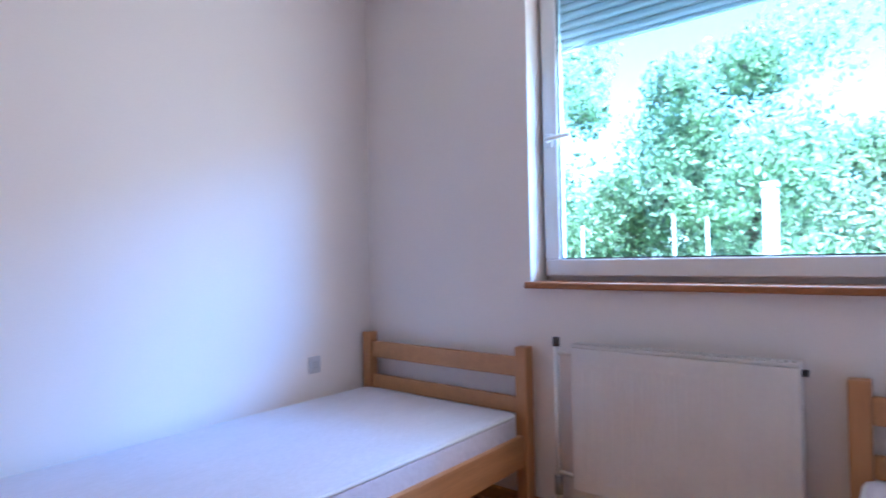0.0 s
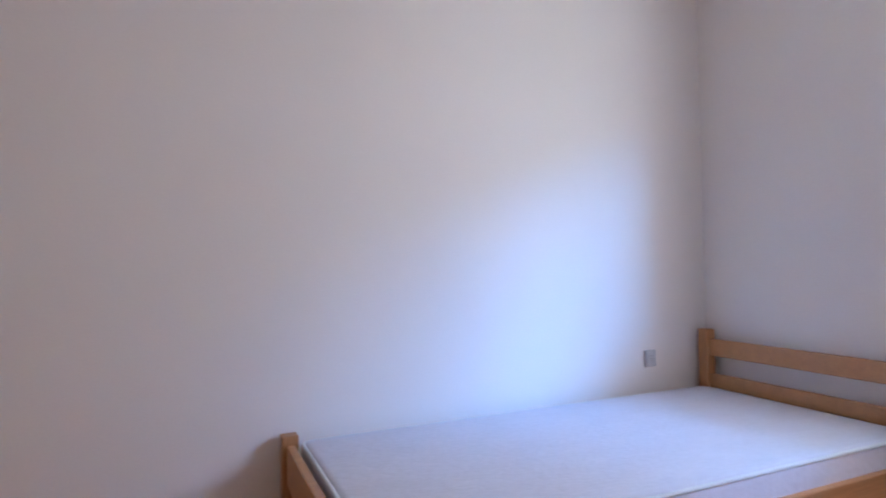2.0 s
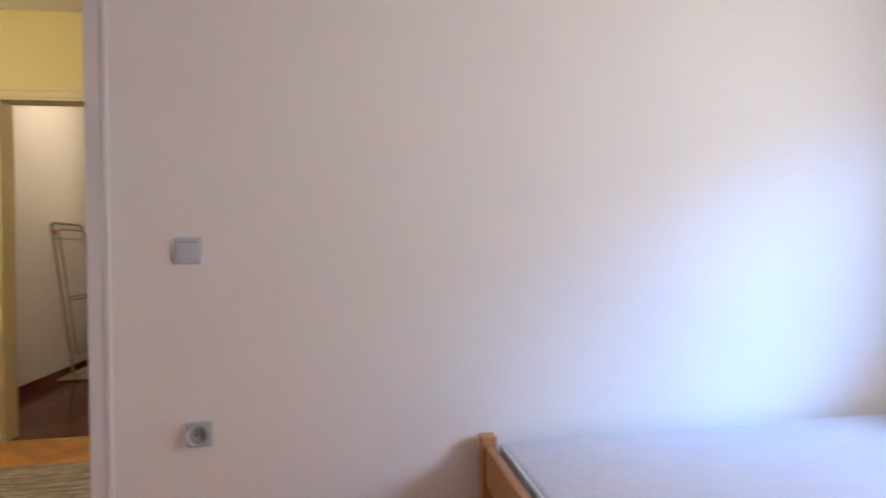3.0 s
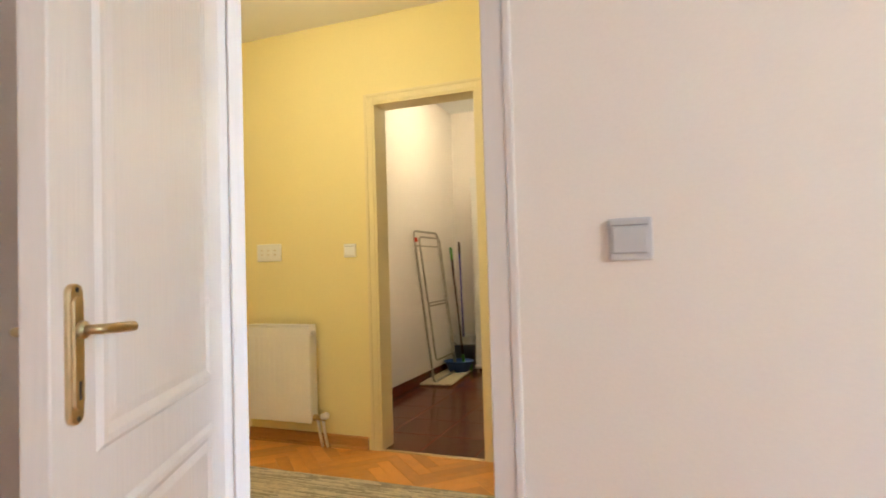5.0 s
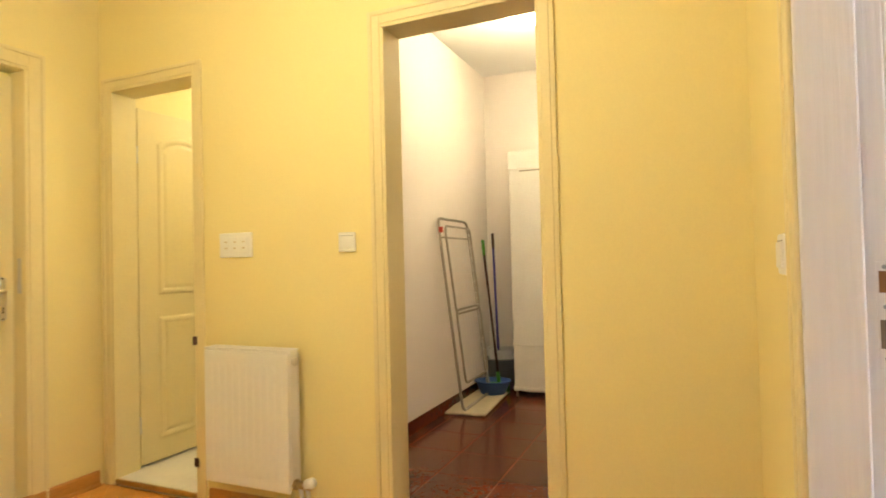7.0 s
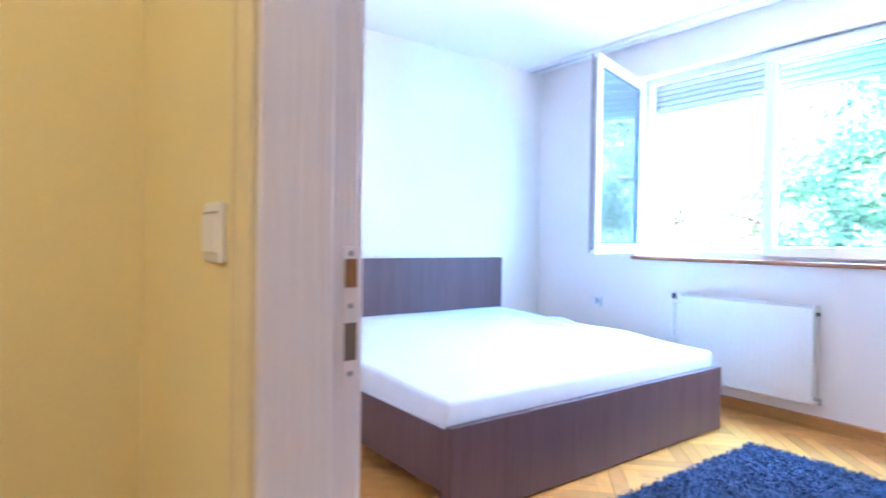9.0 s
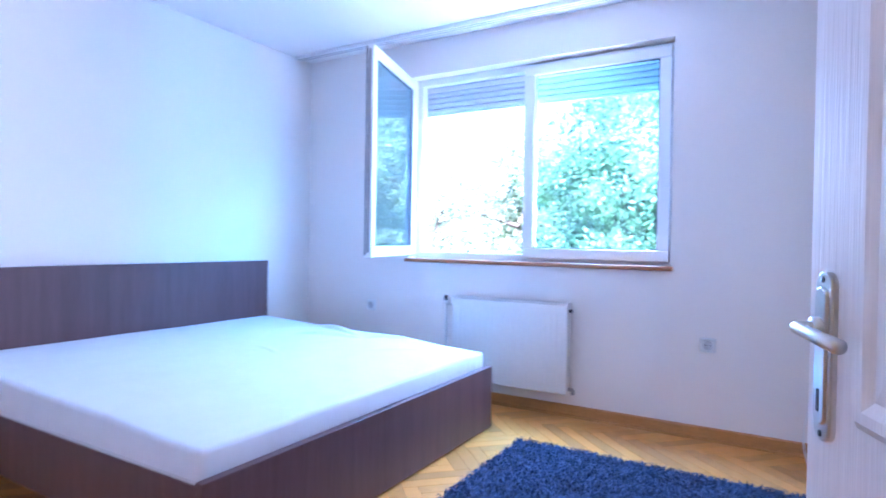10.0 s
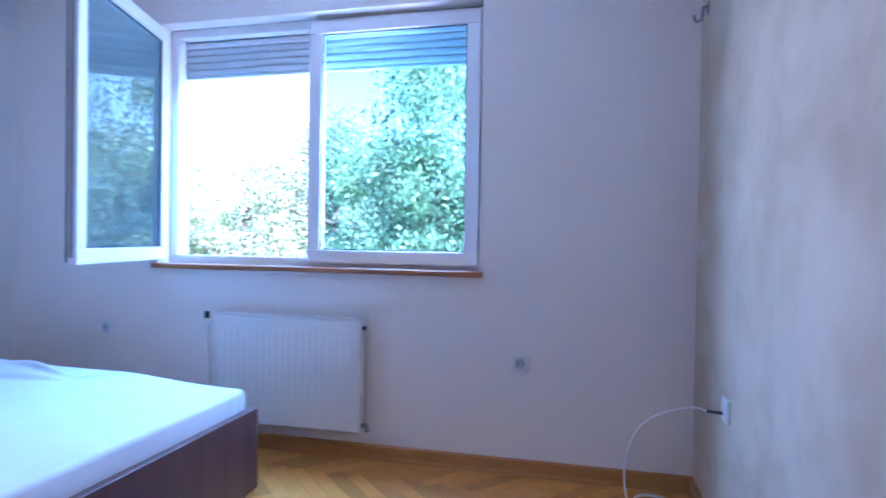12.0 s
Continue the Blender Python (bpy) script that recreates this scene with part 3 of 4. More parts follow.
# ---- interior doors ----
def door_leaf(name, w, h, mat_, hinge, yaw, face, handle_mat, label, hz=0.985, split=(0.78, 0.90)):
    """Leaf from its hinge edge along local +x, thickness along y (0..0.04), moulded panels on both faces."""
    root = thing(name, label, "door", pose(*hinge, 0, 0, yaw), kind="structure")
    t = 0.04
    core = part("leaf", box((0, 0, 0.008), (w, t, h), 0.003, 2), mat_, root)
    if split:
        m = 0.115
        for z0, z1 in ((0.12, split[0]), (split[1], h - 0.12)):
            for y, sgn in ((0, -1), (t, 1)):
                bm = bmesh.new()
                arch = 0.05 if z1 > 1.5 else 0.0
                n = 12

                def ring(inset, dep):
                    pts = [(m + inset, z0 + inset), (w - m - inset, z0 + inset)]
                    for k in range(n + 1):
                        u = k / n
                        x = (w - m - inset) + (2 * m + 2 * inset - w) * u
                        pts.append((x, z1 - inset - arch + arch * math.sin(math.pi * u) ** 0.7))
                    return [bm.verts.new((x, y + sgn * dep, z)) for x, z in pts]

                rr = [ring(0, 0.0005), ring(0.010, 0.008), ring(0.022, 0.008), ring(0.036, 0.002), ring(0.055, 0.006)]
                for a, b in zip(rr, rr[1:]):
                    for k in range(len(a)):
                        bm.faces.new((a[k], a[(k + 1) % len(a)], b[(k + 1) % len(a)], b[k]))
                bm.faces.new(rr[-1])
                bmesh.ops.recalc_face_normals(bm, faces=bm.faces)
                part("moulded_panel", bm, mat_, root)
    for y, sgn in ((0, -1), (t, 1)):
        xc, zc = w - 0.052, hz

        def stadium(hw, z0, z1, d0, d1, bev):
            bm = bmesh.new()
            ring = []
            for k in range(13):
                a = math.pi * k / 12
                ring.append((hw * math.cos(a), z1 - hw * 0.8 + hw * 0.8 * math.sin(a)))
            for k in range(13):
                a = math.pi + math.pi * k / 12
                ring.append((hw * math.cos(a), z0 + hw * 0.8 + hw * 0.8 * math.sin(a)))
            lay = [[bm.verts.new((xc + u * f, y + sgn * d, zc + (v - (z0 + z1) / 2) * g + (z0 + z1) / 2)) for u, v in ring] for f, g, d in ((1, 1, d0), (1, 1, d1 - bev), (1 - bev / hw * 0.4, 1 - 0.006, d1 - bev * 0.3), (1 - bev / hw, 1 - 0.018, d1))]
            for q, p in zip(lay, lay[1:]):
                for k in range(26):
                    bm.faces.new((q[k], q[(k + 1) % 26], p[(k + 1) % 26], p[k]))
            bm.faces.new(lay[-1])
            bmesh.ops.recalc_face_normals(bm, faces=bm.faces)
            return bm

        plate = part("handle_plate", stadium(0.019, -0.126, 0.074, 0.0, 0.008, 0.003), handle_mat, root, "metal handle plate with keyhole")
        part("raised_plate", stadium(0.0135, -0.106, 0.056, 0.006, 0.0115, 0.0025), handle_mat, plate)
        part("keyhole", box((xc - 0.0035, min(y + sgn * 0.011, y + sgn * 0.0122), zc - 0.091), (xc + 0.0035, max(y + sgn * 0.011, y + sgn * 0.0122), zc - 0.064), 0.0005), M_DARKP, plate)
        for zz in (0.065, -0.117):
            part("screw", moved(lathe([(0.0, 0.0), (0.004, 0.0), (0.004, 0.0015), (0.0, 0.002)], 10), Matrix.Translation((xc, y + sgn * 0.0075, zc + zz)) @ Matrix.Rotation(radians(90) * (1 if sgn < 0 else -1), 4, "X")), M_DARKP, plate)
        part("neck_ring", tube([(xc, y + sgn * 0.010, zc + 0.008), (xc, y + sgn * 0.020, zc + 0.008)], 0.0125, 16), handle_mat, plate, "", True)
        pts = rounded([(xc, y + sgn * 0.012, zc + 0.008), (xc, y + sgn * 0.038, zc + 0.008), (xc - 0.05, y + sgn * 0.039, zc + 0.005), (xc - 0.104, y + sgn * 0.039, zc + 0.002)], 0.009, 4)
        part("lever", tube(pts, 0.0070, 16, 0.0082), handle_mat, plate, "straight round metal door lever", True)
    for zz in (0.22, h - 0.25):
        part("hinge", tube([(-0.004, t * 0.5 * (1 - face) + face * 0.0, zz - 0.045), (-0.004, t * 0.5 * (1 - face), zz + 0.045)], 0.007), M_STEEL, root)
    return root


door_leaf("door_1", 0.78, 2.0, M_LACQ, (-1.080, -0.018, 0), -63.5, 1, M_BRASS, "white moulded panel door, standing open into the room", 0.975, (0.69, 0.79))
door_leaf("door_2", 0.74, 2.0, M_LACQ, (-0.060, 0.190, 0), 21.0, 1, M_STEEL, "white panel door with nickel handle, standing open", 0.99)
door_leaf("door_3", 0.56, 1.90, M_CREAM, (-3.078, 1.91, 0.035), 87, 1, M_STEEL, "cream moulded panel door, ajar to the bathroom")


door_leaf("door_4", 0.75, 1.98, M_CREAM, (HX0 - 0.085, 0.646, 0), 90, 1, M_STEEL, "cream moulded panel door, closed, at the hall's end")


# ---- radiators ----
def radiator(name, w, h, m, label, valve_side=1):
    """Steel panel radiator, local x along its width, y=0 the wall, front towards -y."""
    root = thing(name, label, "radiator", m)
    d0, d1 = -0.115, -0.035
    n = max(6, int(w / 0.038))
    bm = bmesh.new()
    xs, ys = [], []
    for i in range(n):
        u0, u1 = i / n, (i + 1) / n
        for u, off in ((u0 + 0.12 / n, 0.0), (u0 + 0.3 / n, -0.0022), (u0 + 0.7 / n, -0.0022), (u0 + 0.88 / n, 0.0)):
            xs.append(0.02 + (w - 0.04) * u)
            ys.append(d0 + 0.006 + off)
    zs = (0.03, 0.055, h - 0.075, h - 0.05)
    rows = [[bm.verts.new((x, y if 0 < j < 3 else d0 + 0.006, z)) for x, y in zip(xs, ys)] for j, z in enumerate(zs)]
    for a, b in zip(rows, rows[1:]):
        for k in range(len(a) - 1):
            bm.faces.new((a[k], a[k + 1], b[k + 1], b[k]))
    part("ribbed_panel", bm, M_RAD, root, "white enamelled ribbed panel")
    part("panel_rim", box((0.0, d0 + 0.005, 0.0), (w, d0 + 0.019, h - 0.012), 0.005, 2), M_RAD, root)
    part("back_panel", box((0.0, d1 - 0.012, 0.0), (w, d1, h - 0.012), 0.005, 2), M_RAD, root)
    for x in (0.0, w - 0.004):
        part("side_cover", box((x, d0 + 0.02, 0.02), (x + 0.004, d1 - 0.013, h), 0.0015), M_RAD, root)
    g = bmesh.new()
    add_box(g, (0.0, d0 + 0.006, h - 0.008), (w, d0 + 0.016, h))
    add_box(g, (0.0, d1 - 0.012, h - 0.008), (w, d1 - 0.002, h))
    k = int(w / 0.022)
    for i in range(k):
        x = 0.01 + (w - 0.02) * i / (k - 1)
        add_box(g, (x - 0.003, d0 + 0.016, h - 0.007), (x + 0.003, d1 - 0.012, h - 0.002))
    part("top_grille", g, M_RAD, root, "slotted white top grille")
    for x in (0.12 * w, 0.88 * w):
        part("bracket", box((x - 0.012, d1, 0.06), (x + 0.012, 0.0, h - 0.06), 0.002), M_RAD, root)
    return root


def valve(root, pts, r, name="pipe", m=None, label="white painted heating pipe"):
    part(name, tube(rounded(pts, 0.03), r), m or M_RAD, root, label, True)


R_A = pose(WA, -1.20, 0.19, 0, 0, -90)
ra = radiator("radiator", 0.74, 0.545, R_A, "white panel radiator on the wall below the window")
R_B = pose(WB, 2.462, 0.16, 0, 0, -90)
rb = radiator("radiator", 0.815, 0.565, R_B, "white panel radiator on the wall below the open window")
rh = radiator("radiator", 0.45, 0.578, pose(-2.36, HY1, 0.155), "narrow white panel radiator on the yellow wall")
for root, sw, x0 in ((ra, -1, -0.085), (rb, -1, -0.078)):
    valve(root, [(x0, -0.06, -0.19), (x0, -0.06, 0.52)], 0.011)
    valve(root, [(x0, -0.06, 0.50), (0.0, -0.07, 0.50)], 0.008)
    valve(root, [(x0, -0.06, 0.035), (0.0, -0.07, 0.035)], 0.008)
    part("pipe_cap", tube([(x0, -0.06, 0.525), (x0, -0.06, 0.56)], 0.014), M_DARKP, root, "black pipe cap", True)
    part("valve_body", tube([(x0, -0.06, -0.05), (x0, -0.06, 0.02)], 0.016), M_GREYP, root, "grey valve body", True)
for root, w in ((ra, 0.74), (rb, 0.815)):
    part("air_vent", tube([(w, -0.075, 0.515), (w + 0.018, -0.075, 0.515)], 0.011), M_DARKP, root, "dark air vent plug", True)
    part("drain_valve", tube(rounded([(w, -0.075, 0.03), (w + 0.03, -0.075, 0.03), (w + 0.03, -0.075, 0.0)], 0.015), 0.012), M_GREYP, root, "dark drain valve", True)
part("air_vent", tube([(0.45, -0.075, 0.528), (0.466, -0.075, 0.528)], 0.016), M_STEEL, rh, "nickel air vent plug", True)
part("valve_nut", tube([(0.448, -0.075, 0.03), (0.465, -0.075, 0.03)], 0.021, 6), M_BRASS, rh, "brass union nut")
part("valve_body", tube([(0.45, -0.075, 0.03), (0.525, -0.075, 0.03)], 0.016), M_BRASS, rh, "nickel valve body", True)
part("valve_knob", moved(lathe([(0, 0), (0.02, 0), (0.022, 0.03), (0.018, 0.04), (0, 0.042)], 14), pose(0.505, -0.075, 0.035, 0, 70, 0)), M_PLAST, rh, "white valve knob", True)
for dx in (0.475, 0.51):
    valve(rh, [(dx, -0.075, 0.02), (dx + 0.005, -0.06, -0.08), (dx, -0.03, -0.15)], 0.009)


# ---- switches and sockets ----
def plate(name, m, label, w=0.082, h=0.082, face="rocker", mat_=None):
    """Wall plate; local x along the wall, y towards the wall, front at -y."""
    root = thing(name, label, "socket" if "socket" in name else "switch", m)
    part("cover", box((-w / 2, -0.011, -h / 2), (w / 2, 0.001, h / 2), 0.005, 2), mat_ or M_PLAST, root)
    if face == "rocker":
        part("rocker", box((-w * 0.4, -0.0155, -h * 0.34), (w * 0.4, -0.009, h * 0.30), 0.003, 2), mat_ or M_PLAST, root)
        # the gap's shadow is a grey strip laid on the cover
        part("rocker_gap_shade", box((-w * 0.40, -0.0118, h * 0.31), (w * 0.40, -0.009, h * 0.34)), M_GREYP, root, "thin grey strip painted as gap shadow")
    elif face == "socket":
        # recess shade: the well takes a darker grey than its cover
        part("dish", moved(lathe([(0.026, -0.001), (0.024, 0.0), (0.0205, 0.0), (0.0195, -0.008), (0.0, -0.008)], 24), Matrix.Translation((0, -0.0198, 0)) @ Matrix.Rotation(radians(90), 4, "X")), M_PLATE if mat_ is None else M_GREYP, root, "round contact well, darker grey to deepen its recess", smooth=True)
        part("collar", moved(lathe([(0.034, 0.008), (0.032, 0.001), (0.0262, -0.0006)], 28), Matrix.Translation((0, -0.0195, 0)) @ Matrix.Rotation(radians(90), 4, "X")), mat_ or M_PLAST, root, smooth=True)
        for x in (-0.0095, 0.0095):
            part("pin_hole", tube([(x, -0.0135, 0), (x, -0.0115, 0)], 0.0034), M_DARKP, root)
        for z in (-0.0185, 0.0185):
            part("earth_clip", box((-0.003, -0.019, z - 0.003), (0.003, -0.012, z + 0.003), 0.001), M_STEEL, root)
    elif face == "tv":
        part("insert", box((-w * 0.36, -0.014, -h * 0.34), (w * 0.36, -0.009, h * 0.34), 0.003, 2), mat_ or M_PLAST, root)
        for z in (-0.012, 0.0, 0.012):
            part("slot", box((-0.012, -0.0147, z - 0.0012), (0.012, -0.0135, z + 0.0012)), M_GREYP, root)
    elif face == "multi":
        for x in (-0.05, 0.0, 0.05):
            part("module", box((x - 0.02, -0.0135, -h * 0.32), (x + 0.02, -0.0095, h * 0.32), 0.002, 2), M_PLAST, root)
            for z in (-0.014, 0.014):
                part("button", box((x - 0.006, -0.0155, z - 0.003), (x + 0.006, -0.013, z + 0.003), 0.001), M_BRASS, root)
    return root


plate("light_switch", pose(0.003, 0.0, 1.102), "light grey rocker light switch on the bed wall", 0.086, 0.086, mat_=M_PLATE)
plate("wall_socket", pose(0.03, 0.0, 0.506), "light grey earthed wall socket on the bed wall", face="socket", mat_=M_PLATE)
plate("wall_socket", pose(2.65, 0.0, 0.575), "small light grey antenna socket above the bed", 0.066, 0.08, "tv", M_PLATE)
plate("light_switch", pose(-1.682, HY1, 1.168), "cream rocker switch beside the storage doorway", 0.08, 0.08)
plate("switch_panel", pose(-2.267, HY1, 1.175), "wide white panel with three switch modules", 0.185, 0.11, "multi")
plate("light_switch", pose(HX1, 1.13, 1.078, 0, 0, -90), "white rocker switch on the yellow wall strip", 0.085, 0.085)
plate("wall_socket", pose(WB, 0.868, 0.535, 0, 0, -90), "white earthed wall socket below the window wall", face="socket")
plate("wall_socket", pose(WB, 3.235, 0.597, 0, 0, -90), "white earthed wall socket near the bed", face="socket")
plate("wall_socket", pose(2.70, 0.09, 0.535, 0, 0, 180), "white socket with a plugged-in cable", face="tv")


# ---- beds ----
def soft_box(lo, hi, r, nx, ny, wave=0.0, tilt=0.0, seed=1):
    """Mattress body: rounded box with a gently uneven top."""
    bm = box(lo, hi, r, 4)
    bmesh.ops.subdivide_edges(bm, edges=[e for e in bm.edges if e.calc_length() > 0.3], cuts=nx, use_grid_fill=True)
    for v in bm.verts:
        p = v.co
        k = 1 if p.z > (lo[2] + hi[2]) / 2 else 0
        v.co.z += k * (wave * noise.noise(Vector((p.x * 2.1, p.y * 2.1, seed))) + tilt * (p.y - lo[1]) / (hi[1] - lo[1]))
    return bm


def piping(pts, r=0.006):
    return tube(rounded(pts, 0.05, 4, True), r, 6)


def single_bed(m, label, group, hx=1.99):
    """Beech bed: head at +x, along local y from 0 (wall side) to -0.95."""
    root = thing("single_bed", label, "bed", m, group)
    fx, wy = 0.0, -0.965
    for y in (0.0, wy + 0.055):
        part("head_post", box((hx - 0.028, y - 0.055, 0), (hx + 0.028, y, 0.70), 0.005, 2), M_BEECHZ, root)
        part("foot_post", box((fx - 0.028, y - 0.055, 0), (fx + 0.028, y, 0.455), 0.005, 2), M_BEECHZ, root)
    for z0, z1 in ((0.575, 0.655), (0.425, 0.49)):
        part("head_rail", box((hx - 0.014, wy + 0.056, z0), (hx + 0.014, -0.056, z1), 0.004, 2), M_BEECH, root)
    part("foot_rail", box((fx - 0.014, wy + 0.056, 0.29), (fx + 0.014, -0.056, 0.425), 0.004, 2), M_BEECH, root)
    for y in (-0.042, wy + 0.014):
        part("side_rail", box((fx + 0.03, y, 0.22), (hx - 0.03, y + 0.028, 0.345), 0.004, 2), M_BEECH, root)
    for i in range(11):
        x = 0.12 + i * (hx - 0.24) / 10
        part("bed_slat", box((x - 0.035, wy + 0.044, 0.265), (x + 0.035, -0.044, 0.283), 0.003), M_BEECH, root)
    return root


def single_mattress(m, label, hx=1.99):
    root = thing("mattress", label, "mattress", m)
    lo, hi = (0.035, -0.93, 0.285), (hx - 0.035, -0.035, 0.435)
    part("body", soft_box(lo, hi, 0.03, 5, 5, 0.008), M_MATT, root, "", True)
    for z in (0.424, 0.31):
        c = [(lo[0] + 0.004, lo[1] + 0.004, z), (hi[0] - 0.004, lo[1] + 0.004, z), (hi[0] - 0.004, hi[1] - 0.004, z), (lo[0] + 0.004, hi[1] - 0.004, z)]
        part("piping", piping([(p[0], p[1], p[2]) for p in c], 0.007), M_SHEET, root, "white edge piping", True)
    return root


single_bed(pose(0.975, -0.025, 0), "beech wood single bed along the white wall", "single beds")
single_mattress(pose(0.975, -0.025, 0), "pale quilted single mattress on the beech bed")
single_bed(pose(1.075, -2.05, 0), "beech wood single bed beside the radiator", "single beds", 1.89)
single_mattress(pose(1.075, -2.05, 0), "pale quilted single mattress on the second bed", 1.89)

bx0, bx1, by0, by1 = 0.845, 2.80, 1.975, BY1 - 0.002
db = thing("double_bed", "dark oak laminate double bed with a tall headboard", "bed", pose(0, 0, 0))
part("headboard", box((bx0, by1 - 0.045, 0.0), (bx1, by1, 0.93), 0.004, 2), M_WENGE, db, "dark brown laminate headboard")
part("footboard", box((bx0, by0, 0.01), (bx1, by0 + 0.036, 0.365), 0.003, 2), M_WENGE, db)
for x in (bx0 + 0.01, bx1 - 0.046):
    part("side_board", box((x, by0 + 0.037, 0.10), (x + 0.036, by1 - 0.046, 0.345), 0.003, 2), M_WENGE, db)
part("base_panel", box((bx0 + 0.05, by0 + 0.04, 0.30), (bx1 - 0.05, by1 - 0.05, 0.346), 0.003), M_BEECH, db)
for x, y in ((bx0 + 0.07, by0 + 0.12), (bx1 - 0.12, by0 + 0.12), (bx0 + 0.07, by1 - 0.16), (bx1 - 0.12, by1 - 0.16)):
    part("leg", box((x, y, 0), (x + 0.05, y + 0.05, 0.299), 0.003), M_WENGE, db)
dm = thing("mattress", "wide white double mattress with creased fitted sheet", "mattress", pose(0, 0, 0))
mlo, mhi = (bx0 + 0.012, by0 + 0.04, 0.347), (bx1 - 0.03, by1 - 0.05, 0.452)
sheet = soft_box(mlo, mhi, 0.020, 170, 170, 0.006, 0.072, 4)
FOLDS = (((2.41, 3.18), (2.60, 2.77), 0.028), ((2.72, 3.30), (2.65, 2.83), 0.030), ((1.99, 3.05), (1.94, 2.78), 0.007), ((2.60, 2.77), (2.76, 2.50), 0.014), ((2.30, 2.55), (2.62, 2.30), 0.007))
for v in sheet.verts:
    p = v.co
    if p.z > 0.43:
        for (xa, ya), (xb, yb), amp in FOLDS:
            d = Vector((xb - xa, yb - ya))
            q = Vector((p.x - xa, p.y - ya))
            t_ = q.dot(d) / d.length_squared
            if 0 < t_ < 1:
                side = (q.x * d.y - q.y * d.x) / d.length + 0.012 * math.sin(t_ * 5)
                v.co.z += amp * math.sin(math.pi * t_) * math.exp(-(side / 0.016) ** 2)
        # slack hump at the window-side edge
        v.co.z += 0.016 * math.exp(-((p.x - 2.72) / 0.09) ** 2 - ((p.y - 2.62) / 0.22) ** 2)
    else:
        k = max(0.0, 1 - (mhi[0] - p.x) / 0.5) if p.y < mlo[1] + 0.02 else 0.25
        k += 0.7 * max(0.0, 1 - (p.x - mlo[0]) / 0.3) if p.y < mlo[1] + 0.02 else 0.0
        v.co.y += 0.006 * k * noise.noise(Vector((p.x * 22, p.z * 6, 3.0)))
part("body", sheet, M_SHEET, dm, "", True)
hem = [(mlo[0], mlo[1], 0.353), (mhi[0], mlo[1], 0.353), (mhi[0], mhi[1], 0.353), (mlo[0], mhi[1], 0.353)]
part("elastic_hem", tube(rounded(hem, 0.03, 4, True), 0.005, 6), M_SHEET, dm, "gathered white elastic hem", True)


# ---- rugs ----
def shag_rug(x0, x1, y0, y1):
    root = thing("shag_rug", "dark blue long-pile shag rug on the parquet", "rug", pose(0, 0, 0))
    part("backing", box((x0, y0, -0.003), (x1, y1, 0.008), 0.003), M_RUGBB, root)
    rng = random.Random(5)
    vs, fs2 = [], []
    n = 26000
    for _ in range(n):
        x, y = rng.uniform(x0, x1), rng.uniform(y0, y1)
        a, l, h = rng.uniform(0, 6.28), rng.uniform(0.006, 0.026), rng.uniform(0.016, 0.032)
        w = 0.0032
        c, s_ = math.cos(a), math.sin(a)
        i = len(vs)
        vs += [(x - s_ * w, y + c * w, 0.006), (x + s_ * w, y - c * w, 0.006), (x + c * l * 0.5 + s_ * w, y + s_ * l * 0.5 - c * w, h), (x + c * l * 0.5 - s_ * w, y + s_ * l * 0.5 + c * w, h), (x + c * l * 1.3, y + s_ * l * 1.3, h * 0.8)]
        fs2 += [(i, i + 1, i + 2, i + 3), (i + 3, i + 2, i + 4)]
    me = bpy.data.meshes.new("pile")
    me.from_pydata(vs, [], fs2)
    me.materials.append(M_RUGB)
    ob = new("pile", me)
    ob.parent = root
    tagged(ob, kind="stuff")


shag_rug(1.15, 2.68, 0.35, 1.745)


def runner(x0, x1, y0, y1):
    root = thing("woven_runner", "grey and beige woven rag runner in the hall", "rug", pose(0, 0, 0))
    rng = random.Random(9)
    y = y0
    vs, fs2 = [], []
    while y < y1:
        x = x0 + rng.uniform(-0.008, 0.008)
        while x < x1:
            l = rng.uniform(0.05, 0.22)
            xe = min(x + l, x1 + rng.uniform(-0.008, 0.008))
            i = len(vs)
            z = 0.009 + rng.uniform(-0.001, 0.001)
            vs += [(x, y, 0.0), (xe, y, 0.0), (xe, y + 0.004, z), (x, y + 0.004, z), (xe, y + 0.009, z), (x, y + 0.009, z), (xe, y + 0.013, 0.0), (x, y + 0.013, 0.0)]
            fs2 += [(i, i + 1, i + 2, i + 3), (i + 3, i + 2, i + 4, i + 5), (i + 5, i + 4, i + 6, i + 7)]
            x = xe + 0.0005
            if xe >= x1 - 0.01:
                break
        y += 0.0115
    me = bpy.data.meshes.new("weave")
    me.from_pydata(vs, [], fs2)
    me.materials.append(M_RUGW)
    ob = new("weave", me)
    ob.parent = root
    tagged(ob, "mottled woven strips", kind="stuff")
    vs, fs2 = [], []
    for j in range(int((y1 - y0) / 0.02)):
        for xe, sg in ((x0, -1), (x1, 1)):
            yy = y0 + 0.01 + j * 0.02
            i = len(vs)
            dy = rng.uniform(-0.012, 0.012)
            vs += [(xe, yy - 0.003, 0.004), (xe, yy + 0.003, 0.004), (xe + sg * 0.05, yy + dy + 0.002, 0.001), (xe + sg * 0.05, yy + dy - 0.002, 0.001)]
            fs2 += [(i, i + 1, i + 2, i + 3)]
    me = bpy.data.meshes.new("fringe")
    me.from_pydata(vs, [], fs2)
    me.materials.append(M_CLOTH)
    ob = new("fringe", me)
    ob.parent = root
    tagged(ob, "short cotton fringe", kind="stuff")


runner(-2.45, -0.50, 0.62, 1.30)


